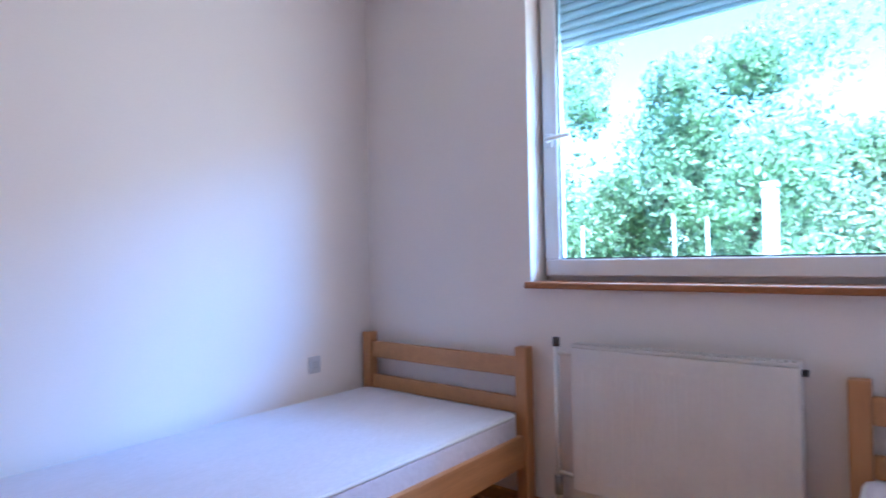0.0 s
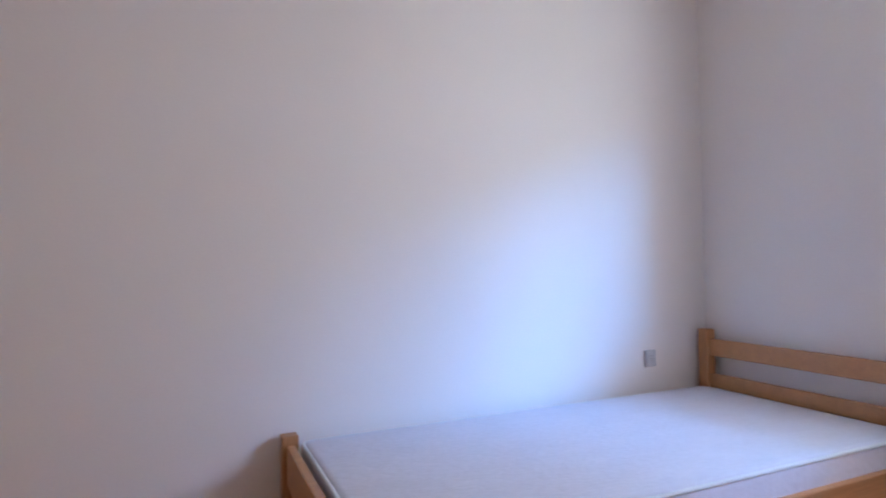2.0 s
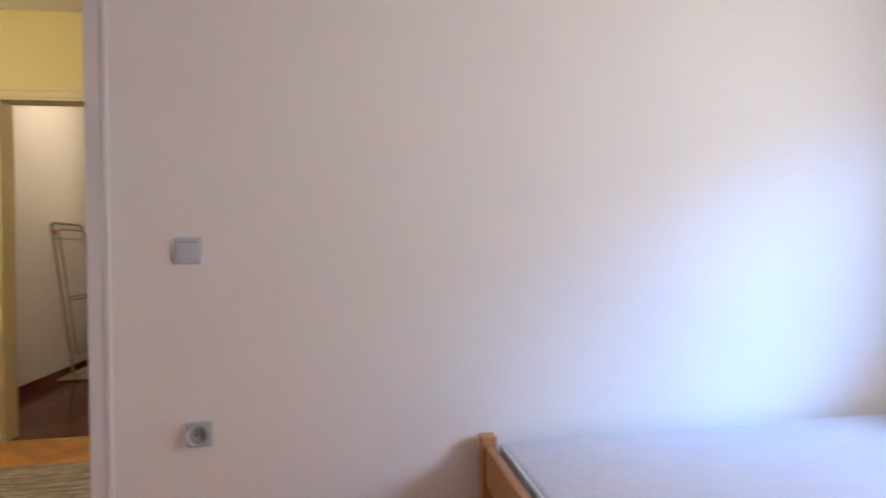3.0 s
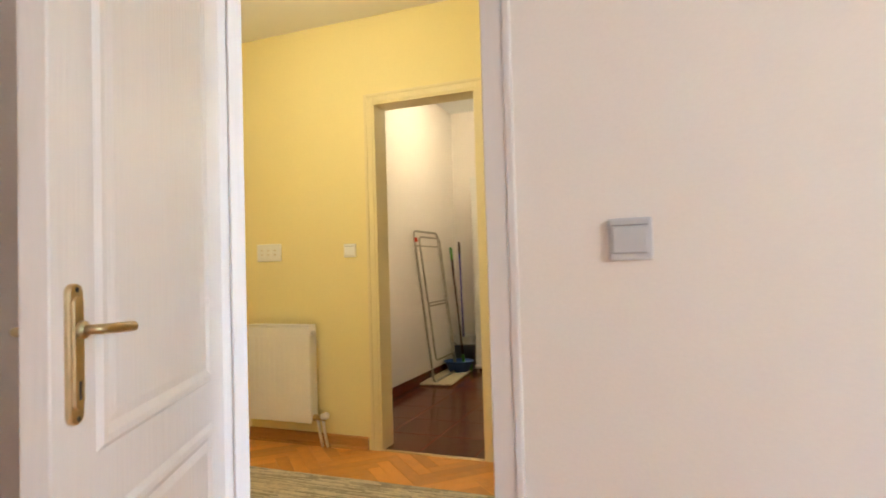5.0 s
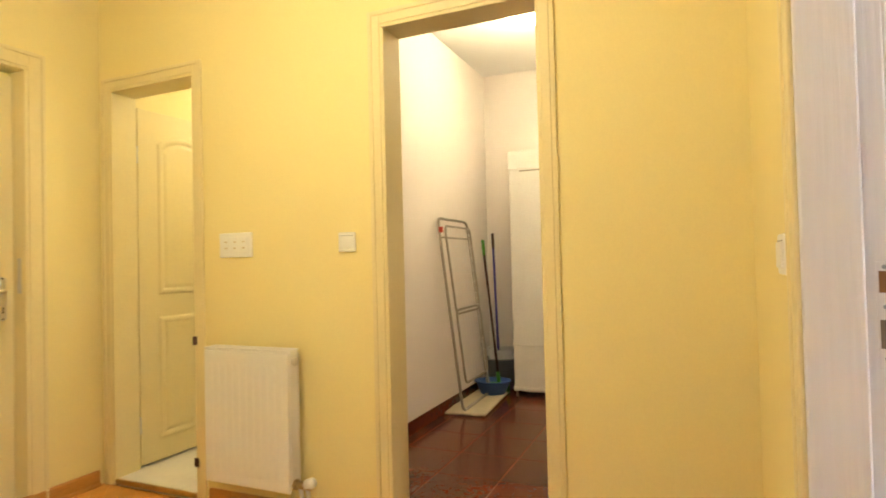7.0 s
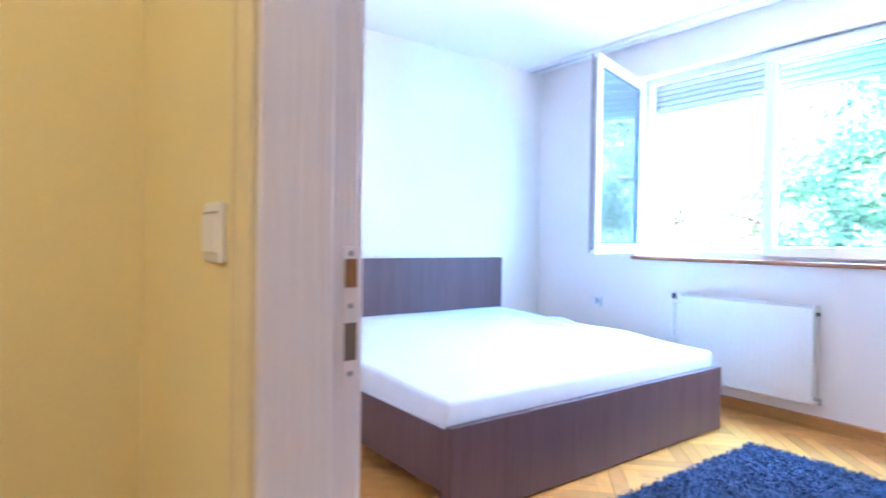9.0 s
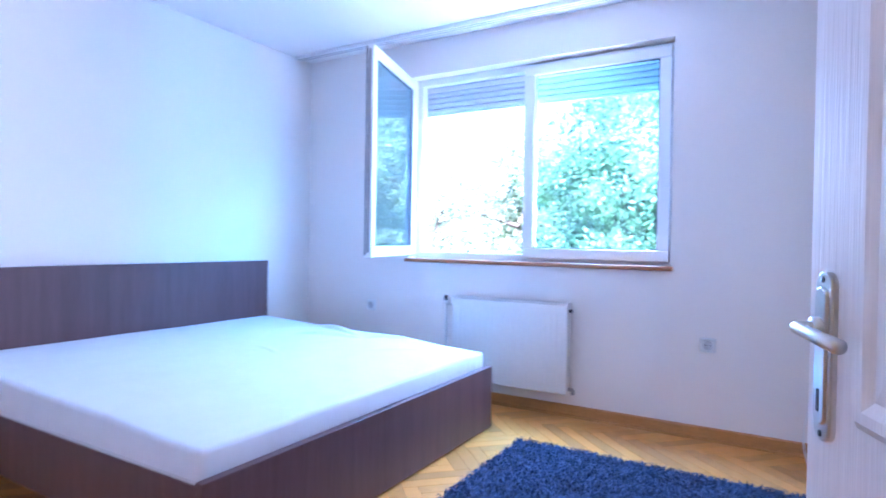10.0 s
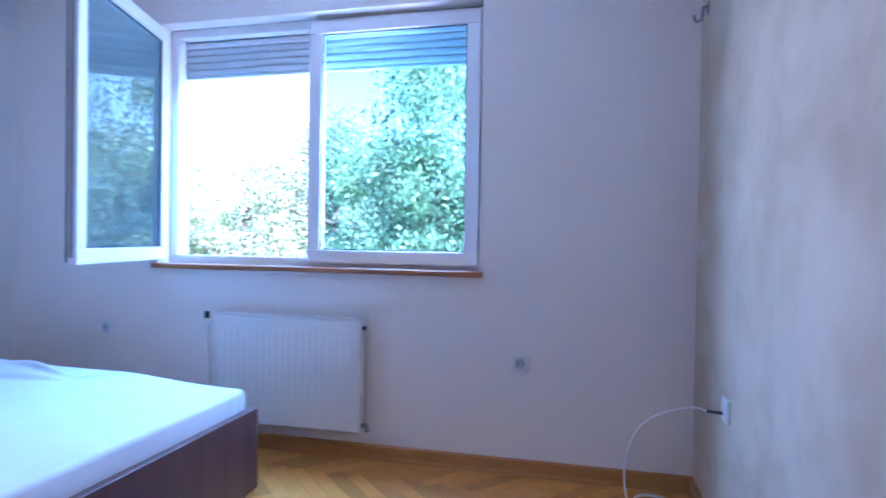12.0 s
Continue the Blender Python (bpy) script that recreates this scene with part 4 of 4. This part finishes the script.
# ---- storage room things ----
def drying_rack():
    """Folded winged clothes rack leaning against the left storage wall."""
    top, bot, wv = Vector((-2.005, 3.40, 1.38)), Vector((-1.885, 3.49, 0.032)), Vector((-0.015, 0.60, 0.0))
    root = thing("clothes_drying_rack", "folded aluminium clothes drying rack leaning on the wall", "drying rack", pose(0, 0, 0))
    off = Vector((0.035, -0.01, 0.0))

    def at(u, v, o=0.0):
        return bot + (top - bot) * u + wv * v + off * o

    part("outer_frame", tube(rounded([at(0, 0), at(1, 0), at(1, 1), at(0, 1)], 0.06, 4, True), 0.010), M_ALU, root, "", True)
    part("inner_frame", tube(rounded([at(0.14, 0.08, 1), at(0.52, 0.08, 1), at(0.52, 0.92, 1), at(0.14, 0.92, 1)], 0.05, 4, True), 0.008), M_ALU, root, "", True)
    part("wing_frame", tube(rounded([at(0.50, 0.08, 1), at(0.96, 0.06, 1), at(0.96, 0.94, 1), at(0.50, 0.92, 1)], 0.05, 4, True), 0.008), M_ALU, root, "", True)
    part("cross_bar", tube([at(0.90, 0.0, 0.6), at(0.90, 1.0, 0.6)], 0.007), M_ALU, root)
    for k in range(9):
        v = 0.14 + 0.72 * k / 8
        part("wire", tube([at(0.15, v, 1), at(0.95, v, 1)], 0.0018, 5), M_PLAST, root)
    for k in range(12):
        u = 0.2 + 0.72 * k / 11
        part("wire", tube([at(u, 0.08, 1), at(u, 0.92, 1)], 0.0018, 5), M_PLAST, root)
    part("corner_clip", box((-0.012, -0.012, -0.02), (0.012, 0.012, 0.02), 0.004, 2, Matrix.Translation(at(0.94, 0.0, 0.5))), M_REDP, root, "red plastic corner clip")


drying_rack()
cl = thing("floor_cloth", "cream floor cloth lying folded under the rack", "cloth", pose(-1.895, 3.85, 0.0, 0, 0, 4))
bm = bmesh.new()
g = bmesh.ops.create_grid(bm, x_segments=16, y_segments=16, size=0.5)
for v in bm.verts:
    v.co = Vector((v.co.x * 0.29, v.co.y * 0.74, 0.010 + 0.008 * noise.noise(Vector((v.co.x * 6, v.co.y * 6, 2)))))
r = bmesh.ops.extrude_face_region(bm, geom=bm.faces[:])
for v in [e for e in r["geom"] if isinstance(e, bmesh.types.BMVert)]:
    v.co.z += 0.012
bmesh.ops.recalc_face_normals(bm, faces=bm.faces)
part("cloth", bm, M_CLOTH, cl, "", True)


def bucket(x, y):
    root = thing("mop_bucket", "grey mop bucket with a pale wringer basket", "bucket", pose(x, y, 0))
    part("body", lathe([(0, 0.002), (0.10, 0.0), (0.135, 0.25), (0.142, 0.252), (0.142, 0.262), (0.132, 0.262), (0.098, 0.01), (0, 0.01)], 24), M_GREYP, root, "", True)
    part("wringer", lathe([(0.06, 0.20), (0.115, 0.27), (0.12, 0.33), (0.125, 0.335), (0.113, 0.335), (0.107, 0.275), (0.055, 0.205)], 24), M_FABRIC, root, "pale plastic wringer basket", True)
    for k in range(14):
        a = 2 * math.pi * k / 14
        part("wringer_rib", box((-0.004, -0.006, 0.275), (0.004, 0.002, 0.35), 0.001, 1, Matrix.Rotation(a, 4, "Z") @ Matrix.Translation((0, 0.122, 0))), M_FABRIC, root)
    part("bail", tube([(0.14 * math.cos(t_), -0.06 * math.sin(t_) - 0.02, 0.25 - 0.09 * math.sin(t_)) for t_ in [math.pi * k / 12 for k in range(13)]], 0.004), M_STEEL, root, "bent wire bail", True)


bucket(-1.885, 4.40)
bs = thing("blue_basin", "small blue plastic basin on the storage floor", "basin", pose(-1.875, 4.12, 0, 0, 0, 15))
bm = lathe([(0, 0.004), (0.10, 0.0), (0.155, 0.115), (0.168, 0.118), (0.168, 0.126), (0.150, 0.126), (0.095, 0.012), (0, 0.012)], 24)
for v in bm.verts:
    v.co.y *= 0.72
    v.co.x *= 0.88
part("body", bm, M_BLUEP, bs, "", True)
mp_ = thing("mop", "mop with a long violet handle in the bucket", "mop", pose(0, 0, 0))
part("stick", tube([(-1.905, 4.38, 0.19), (-1.975, 4.515, 1.18)], 0.011), M_PURP, mp_, "", True)
part("grip", tube([(-1.975, 4.515, 1.18), (-1.985, 4.533, 1.31)], 0.013), M_BROWNH, mp_, "dark hanging grip", True)
part("head", moved(lathe([(0, 0.0), (0.05, 0.01), (0.05, 0.03), (0.015, 0.06), (0, 0.06)], 14), Matrix.Translation((-1.905, 4.38, 0.14))), M_PURP, mp_)
br = thing("broom", "broom with dark brown stick and green end", "broom", pose(0, 0, 0))
part("stick", tube([(-1.86, 4.22, 0.12), (-2.005, 4.36, 1.12)], 0.011), M_BROWNH, br, "", True)
part("grip", tube([(-2.005, 4.36, 1.12), (-2.022, 4.378, 1.25)], 0.013), M_GREENP, br, "green plastic stick end", True)
part("socket", tube([(-1.854, 4.213, 0.08), (-1.868, 4.229, 0.17)], 0.015), M_GREENP, br, "green plastic socket", True)
part("brush", box((-1.93, 4.19, 0.0), (-1.77, 4.24, 0.09), 0.012, 2), M_GREENP, br, "green broom head")
dp = thing("dustpan", "grey plastic dustpan leaning behind the rack", "dustpan", pose(-1.96, 4.30, 0.0, 0, -10, 20))
part("pan", box((-0.012, -0.11, 0.0), (0.012, 0.11, 0.22), 0.008, 2), M_GREYP, dp)
part("rim", box((0.0, -0.11, 0.0), (0.06, 0.11, 0.02), 0.006, 2), M_GREYP, dp)
part("handle", tube([(0, 0, 0.21), (0.0, 0, 0.40)], 0.014, 10, 0.009), M_GREYP, dp, "", True)

wd = thing("fabric_wardrobe", "white fabric wardrobe with a zipped front", "wardrobe", pose(0, 0, 0))
wx0, wx1, wy0, wy1, wz = -1.71, -0.91, 4.15, 4.55, 1.93
bm = box((wx0, wy0, 0.06), (wx1, wy1, wz), 0.015, 2)
bmesh.ops.subdivide_edges(bm, edges=[e for e in bm.edges if e.calc_length() > 0.2], cuts=10, use_grid_fill=True)
for v in bm.verts:
    v.co.y += 0.008 * noise.noise(Vector((v.co.x * 7, v.co.z * 3, 1))) if v.co.y < wy0 + 0.1 else 0
part("cover", bm, M_FABRIC, wd, "", True)
part("top_band", box((wx0 - 0.004, wy0 - 0.005, wz - 0.14), (wx1 + 0.004, wy0 + 0.003, wz + 0.003), 0.003), M_FABRIC, wd, "stitched fabric band")
part("fold_line", box((wx0, wy0 - 0.007, 0.40), (wx1, wy0 + 0.004, 0.41), 0.003), M_FABRIC, wd)
part("hem", tube([(wx0 + (wx1 - wx0) * k / 16, wy0 + 0.004 + 0.006 * math.sin(k * 2.1), 0.062 + 0.004 * math.sin(k * 1.4)) for k in range(17)], 0.02, 8), M_FABRIC, wd, "gathered hem", True)
part("zip", box((wx0 + 0.09, wy0 - 0.009, wz - 0.16), (wx1 - 0.3, wy0 + 0.002, wz - 0.15), 0.002), M_ALU, wd, "metal zip")
for x in (wx0 + 0.02, wx1 - 0.02):
    for y in (wy0 + 0.02, wy1 - 0.02):
        part("leg", tube([(x, y, 0.0), (x, y, 0.08)], 0.010), M_ALU, wd)


# ---- ceiling lamps ----
def ceiling_lamp(x, y, label, r=0.15, z=CZ):
    root = thing("ceiling_lamp", label, "lamp", pose(x, y, z))
    part("base", lathe([(0, 0), (r, 0), (r, -0.02), (r - 0.01, -0.022), (0, -0.022)], 28), M_PLAST, root, "", True)
    part("shade", lathe([(r * 0.96, -0.022), (r * 0.9, -0.05), (r * 0.6, -0.078), (0, -0.088)], 28), M_LAMPG, root, "glowing opal glass shade", True)


ceiling_lamp(-1.55, 0.55, "round opal glass ceiling lamp in the hall")
ceiling_lamp(-1.33, 3.38, "round opal glass ceiling lamp in the storage room", z=SZ)


# ---- bedroom details ----
ct = thing("curtain_track", "white ceiling curtain track along the window wall", "curtain rail", pose(0, 0, 0))
part("rail", box((WB - 0.20, 0.13, CZ - 0.028), (WB - 0.13, BY1 - 0.02, CZ), 0.004, 2), M_PVC, ct)
# grey strips paint the shade of two uncut grooves
for x in (WB - 0.185, WB - 0.155):
    part("groove_shade", box((x, 0.14, CZ - 0.0295), (x + 0.008, BY1 - 0.03, CZ - 0.027)), M_GREYP, ct)
hk = thing("wall_hook", "small bent grey metal wall hook", "hook", pose(3.14, 0.09, 2.085))
part("base", box((-0.018, 0.0, 0.01), (0.018, 0.006, 0.055), 0.003, 2), M_GREYP, hk)
part("arm", tube(rounded([(0, 0.004, 0.04), (0, 0.022, 0.035), (0, 0.026, -0.02), (0, 0.052, -0.025), (0, 0.058, 0.005)], 0.012), 0.006), M_GREYP, hk, "", True)
cb = thing("white_cable", "loose white antenna cable coiled on the floor", "cable", pose(0, 0, 0))
part("plug", tube([(2.70, 0.105, 0.525), (2.705, 0.155, 0.527)], 0.006), M_DARKP, cb, "dark cable plug", True)
pts = [Vector((2.705, 0.155, 0.527)), Vector((2.72, 0.22, 0.53)), Vector((2.76, 0.36, 0.45)), Vector((2.80, 0.42, 0.28)), Vector((2.84, 0.40, 0.10)), Vector((2.90, 0.33, 0.02))]
for k in range(46):
    a = k * 0.42
    rr = 0.13 + 0.035 * math.sin(k * 0.31)
    pts.append(Vector((3.0 + rr * math.cos(a + 3.4) + 0.03 * math.sin(k * 0.13), 0.27 + 0.75 * rr * math.sin(a + 3.4), 0.006 + 0.012 * (0.5 + 0.5 * math.sin(k * 0.9)))))
sm = []
for i in range(len(pts) - 1):
    p0, p1, p2, p3 = pts[max(i - 1, 0)], pts[i], pts[i + 1], pts[min(i + 2, len(pts) - 1)]
    for k in range(4):
        t_ = k / 4
        sm.append(0.5 * ((2 * p1) + (p2 - p0) * t_ + (2 * p0 - 5 * p1 + 4 * p2 - p3) * t_ ** 2 + (3 * p1 - p0 - 3 * p2 + p3) * t_ ** 3))
part("cord", tube(sm, 0.0032, 7), M_PLAST, cb, "", True)


# ---- outside ----
structure("ground", moved(box((-120, -160, -0.5), (160, 160, 0)), Matrix.Translation((0, 0, -2.6))), M_GROUND, "garden ground with rough grass", "ground")


def tree(x, y, h, r, seed, leaf, label):
    rng = random.Random(seed)
    root = thing("tree", label, "tree", pose(x, y, -2.6))
    bm = tube([(0, 0, -0.1), (0.05, 0.04, h * 0.3), (-0.05, 0.1, h * 0.5), (0.05, 0, h * 0.66)], 0.15, 9, 0.05)
    tips = []
    for k in range(14):
        a = rng.uniform(0, 6.28)
        z0 = h * rng.uniform(0.22, 0.75)
        l = r * rng.uniform(0.6, 1.0)
        e = Vector((math.cos(a) * l, math.sin(a) * l, z0 + rng.uniform(0.1, 0.9)))
        mid = Vector((math.cos(a) * l * 0.5, math.sin(a) * l * 0.5, z0 + rng.uniform(0.2, 0.6)))
        add_tube(bm, [(0, 0, z0), mid, e], 0.06, 6, True, 0.015)
        tips += [mid, e, (mid + e) / 2]
    part("trunk", bm, M_BARK, root, "", True)
    for _ in range(34):
        a, u = rng.uniform(0, 6.28), rng.uniform(-1, 1)
        q = math.sqrt(1 - u * u) * r * rng.uniform(0.5, 1.0)
        tips.append(Vector((q * math.cos(a), q * math.sin(a), h * 0.58 + u * h * 0.42 * rng.uniform(0.7, 1.0))))
    vs, fs2 = [], []
    for c in tips:
        cr = rng.uniform(0.35, 0.85)
        for _ in range(680):
            d = Vector((rng.gauss(0, 1), rng.gauss(0, 1), rng.gauss(0, 0.8)))
            p = c + d.normalized() * cr * rng.random() ** 0.5
            if p.z < 0.3:
                continue
            nrm = Vector((rng.gauss(0, 1), rng.gauss(0, 1), rng.gauss(0.9, 0.8))).normalized()
            t1 = nrm.cross(Vector((rng.gauss(0, 1), rng.gauss(0, 1), rng.gauss(0, 1)))).normalized()
            t2 = nrm.cross(t1)
            s_ = rng.uniform(0.028, 0.064)
            i = len(vs)
            vs += [tuple(p - t1 * s_), tuple(p + t2 * s_ * 0.55 - t1 * s_ * 0.1), tuple(p + t1 * s_ + nrm * -0.015), tuple(p - t2 * s_ * 0.55 - t1 * s_ * 0.1)]
            fs2.append((i, i + 1, i + 2, i + 3))
    me = bpy.data.meshes.new("crown")
    me.from_pydata(vs, [], fs2)
    me.materials.append(leaf)
    ob = new("crown", me)
    ob.parent = root
    tagged(ob, "many small green leaves")
    return root


tree(9.6, -6.2, 6.6, 2.3, 11, M_LEAF, "broad leafy green tree in the garden")
tree(10.4, -3.0, 5.4, 2.2, 12, M_LEAF2, "leafy light green tree in the garden")
tree(9.6, -0.6, 6.7, 2.2, 13, M_LEAF, "leafy green tree close to the house")
tree(9.2, 2.3, 7.0, 2.2, 14, M_LEAF, "dense dark green tree close to the window")
tree(11.2, 5.4, 6.0, 2.2, 15, M_LEAF2, "low light green tree in the garden")
tree(13.4, 8.8, 6.6, 2.6, 16, M_LEAF2, "light green tree further off")
tree(14.5, 1.5, 7.0, 2.6, 17, M_LEAF, "tall leafy tree further off")
tree(14.5, -4.8, 7.2, 2.8, 18, M_LEAF, "tall leafy tree behind the garden")
tree(15.0, 12.5, 5.6, 2.8, 19, M_LEAF, "leafy tree at the garden's far side")
ps = thing("garden_post", "thin white painted post in the garden", "post", pose(6.4, -1.29, -2.6))
part("shaft", box((-0.055, -0.055, -0.1), (0.055, 0.055, 4.2), 0.01, 2), M_POST, ps)
part("cap", box((-0.065, -0.065, 4.2), (0.065, 0.065, 4.25), 0.012, 2), M_POST, ps)


# pale plant stakes between the house and the trees
for sy, sh in ((0.93, 4.12), (-0.26, 4.16), (-0.64, 4.14)):
    sk = thing("garden_stake", "thin pale wooden stake among the bushes", "stake", pose(7.35, sy * 0.9, -2.6), group="garden stakes")
    part("shaft", tube([(0, 0, -0.1), (0.012, 0.02, sh * 0.5), (0.0, 0.035, sh - 0.1)], 0.030, 8, 0.020), M_STAKE, sk, "", True)


# ---- floor pieces ----
def blocks(x0, x1, y0, y1, near, L=0.42, Wd=0.07, ang=45):
    """Herringbone parquet blocks over a rectangle; those in `near` (x0, x1, y0, y1) become parts, the rest one mesh."""
    gap = 0.0006
    proto = box((gap, gap, -0.011), (L - gap, Wd - gap, 0.0), 0.0008)
    me = bpy.data.meshes.new("parquet_block")
    proto.to_mesh(me)
    proto.free()
    me.materials.append(M_PARQ)
    base_v = [tuple(v.co) for v in me.vertices]
    base_f = [tuple(p.vertices) for p in me.polygons]
    rot = Matrix.Rotation(radians(ang), 4, "Z")
    cx, cy = (x0 + x1) / 2, (y0 + y1) / 2
    R = math.hypot(x1 - x0, y1 - y0) / 2 + L
    vs, fs2, count = [], [], 0
    n = int(R / Wd) + 2
    q = int(L / Wd)
    for i in range(-n, n):
        for j in range(-n // q - 2, n // q + 3):
            for up in (0, 1):
                u, v = i * Wd + j * L, i * Wd - j * L
                m = Matrix.Translation((u, v, 0)) if not up else Matrix.Translation((u + Wd, v + Wd, 0)) @ Matrix.Rotation(radians(90), 4, "Z")
                m = Matrix.Translation((cx, cy, 0)) @ rot @ m
                c = m @ Vector((L / 2, Wd / 2, 0))
                ends = [m @ Vector(p) for p in ((0, 0, 0), (L, 0, 0), (0, Wd, 0), (L, Wd, 0))]
                lo_x, hi_x = min(e.x for e in ends), max(e.x for e in ends)
                lo_y, hi_y = min(e.y for e in ends), max(e.y for e in ends)
                if hi_x < x0 or lo_x > x1 or hi_y < y0 or lo_y > y1:
                    continue
                if lo_x < x0 or hi_x > x1 or lo_y < y0 or hi_y > y1:
                    cut = bmesh.new()
                    cut.from_mesh(me)
                    cut.transform(m)
                    for co, no in (((x0, 0, 0), (-1, 0, 0)), ((x1, 0, 0), (1, 0, 0)), ((0, y0, 0), (0, -1, 0)), ((0, y1, 0), (0, 1, 0))):
                        bmesh.ops.bisect_plane(cut, geom=cut.verts[:] + cut.edges[:] + cut.faces[:], plane_co=co, plane_no=no, clear_outer=True)
                    k = len(vs)
                    cut.verts.index_update()
                    vs += [tuple(v.co) for v in cut.verts]
                    fs2 += [tuple(k + v.index for v in f.verts) for f in cut.faces]
                    cut.free()
                    continue
                if near[0] < c.x < near[1] and near[2] < c.y < near[3] and count < 300:
                    count += 1
                    ob = new("parquet_block", me)
                    ob.parent = FLOOR
                    ob.matrix_world = m
                else:
                    k = len(vs)
                    vs += [tuple(m @ Vector(p)) for p in base_v]
                    fs2 += [tuple(k + a for a in f) for f in base_f]
    rest = bpy.data.meshes.new("parquet_field")
    rest.from_pydata(vs, [], fs2)
    rest.materials.append(M_PARQJ)
    ob = new("parquet_field", rest)
    ob.parent = FLOOR
    tagged(ob, kind="stuff")


FLOOR = bpy.data.objects["floor"]
blocks(BX0, WB, 0.09, BY1, (1.9, 3.28, 0.6, 2.3))
blocks(HX0, HX1, HY0, HY1, (-2.6, -1.2, 1.2, 1.76))
blocks(AX0, WA, AY0, 0.0, (9, 9, 9, 9))
T = 0.333
tb = box((0.0025, 0.0025, -0.008), (T - 0.0025, T - 0.0025, 0.0), 0.0015)
tme = bpy.data.meshes.new("floor_tile")
tb.to_mesh(tme)
tb.free()
tme.materials.append(M_TILE)
structure("tile_bed", box((SX0, HY1 + 0.02, -0.02), (SX1, SY1, -0.0015)), M_GROUT, "dark grout bed under the storage tiles", "floor")
for i in range(6):
    for j in range(9):
        x, y = -1.29 - 3 * T + i * T, 1.79 + j * T
        if x > SX1 - 0.05 or y > SY1 - 0.05:
            continue
        ob = new("floor_tile", tme)
        ob.parent = FLOOR
        ob.matrix_world = pose(x, y, 0)
structure("baseboard", box((SX0, 1.90, 0.0), (SX0 + 0.01, SY1, 0.085), 0.003), M_TILE, "dark red tile skirting in the storage room", "baseboard")
structure("baseboard", box((SX0 + 0.011, SY1 - 0.01, 0.0), (SX1, SY1, 0.085), 0.003), M_TILE, "dark red tile skirting in the storage room", "baseboard")
structure("threshold", box((DS[0] + 0.023, HY1 - 0.004, -0.011), (DS[1] - 0.023, HY1 + 0.024, 0.006), 0.003), M_BRASS, "brass threshold strip", "threshold")
structure("bathroom_floor", box((HX0, 1.90, -0.02), (SX0 - 0.1, SY1, 0.03)), M_BTILE, "white tiled bathroom floor", "floor")
structure("threshold", box((DT[0] + 0.023, HY1 + 0.01, -0.011), (DT[1] - 0.023, 1.899, 0.032), 0.004), M_BTILE, "white stone threshold of the bathroom", "threshold")
structure("threshold", box((DT[0] + 0.023, HY1 - 0.004, 0.01), (DT[1] - 0.023, HY1 + 0.009, 0.034), 0.003), M_BRASS, "brass threshold strip", "threshold")
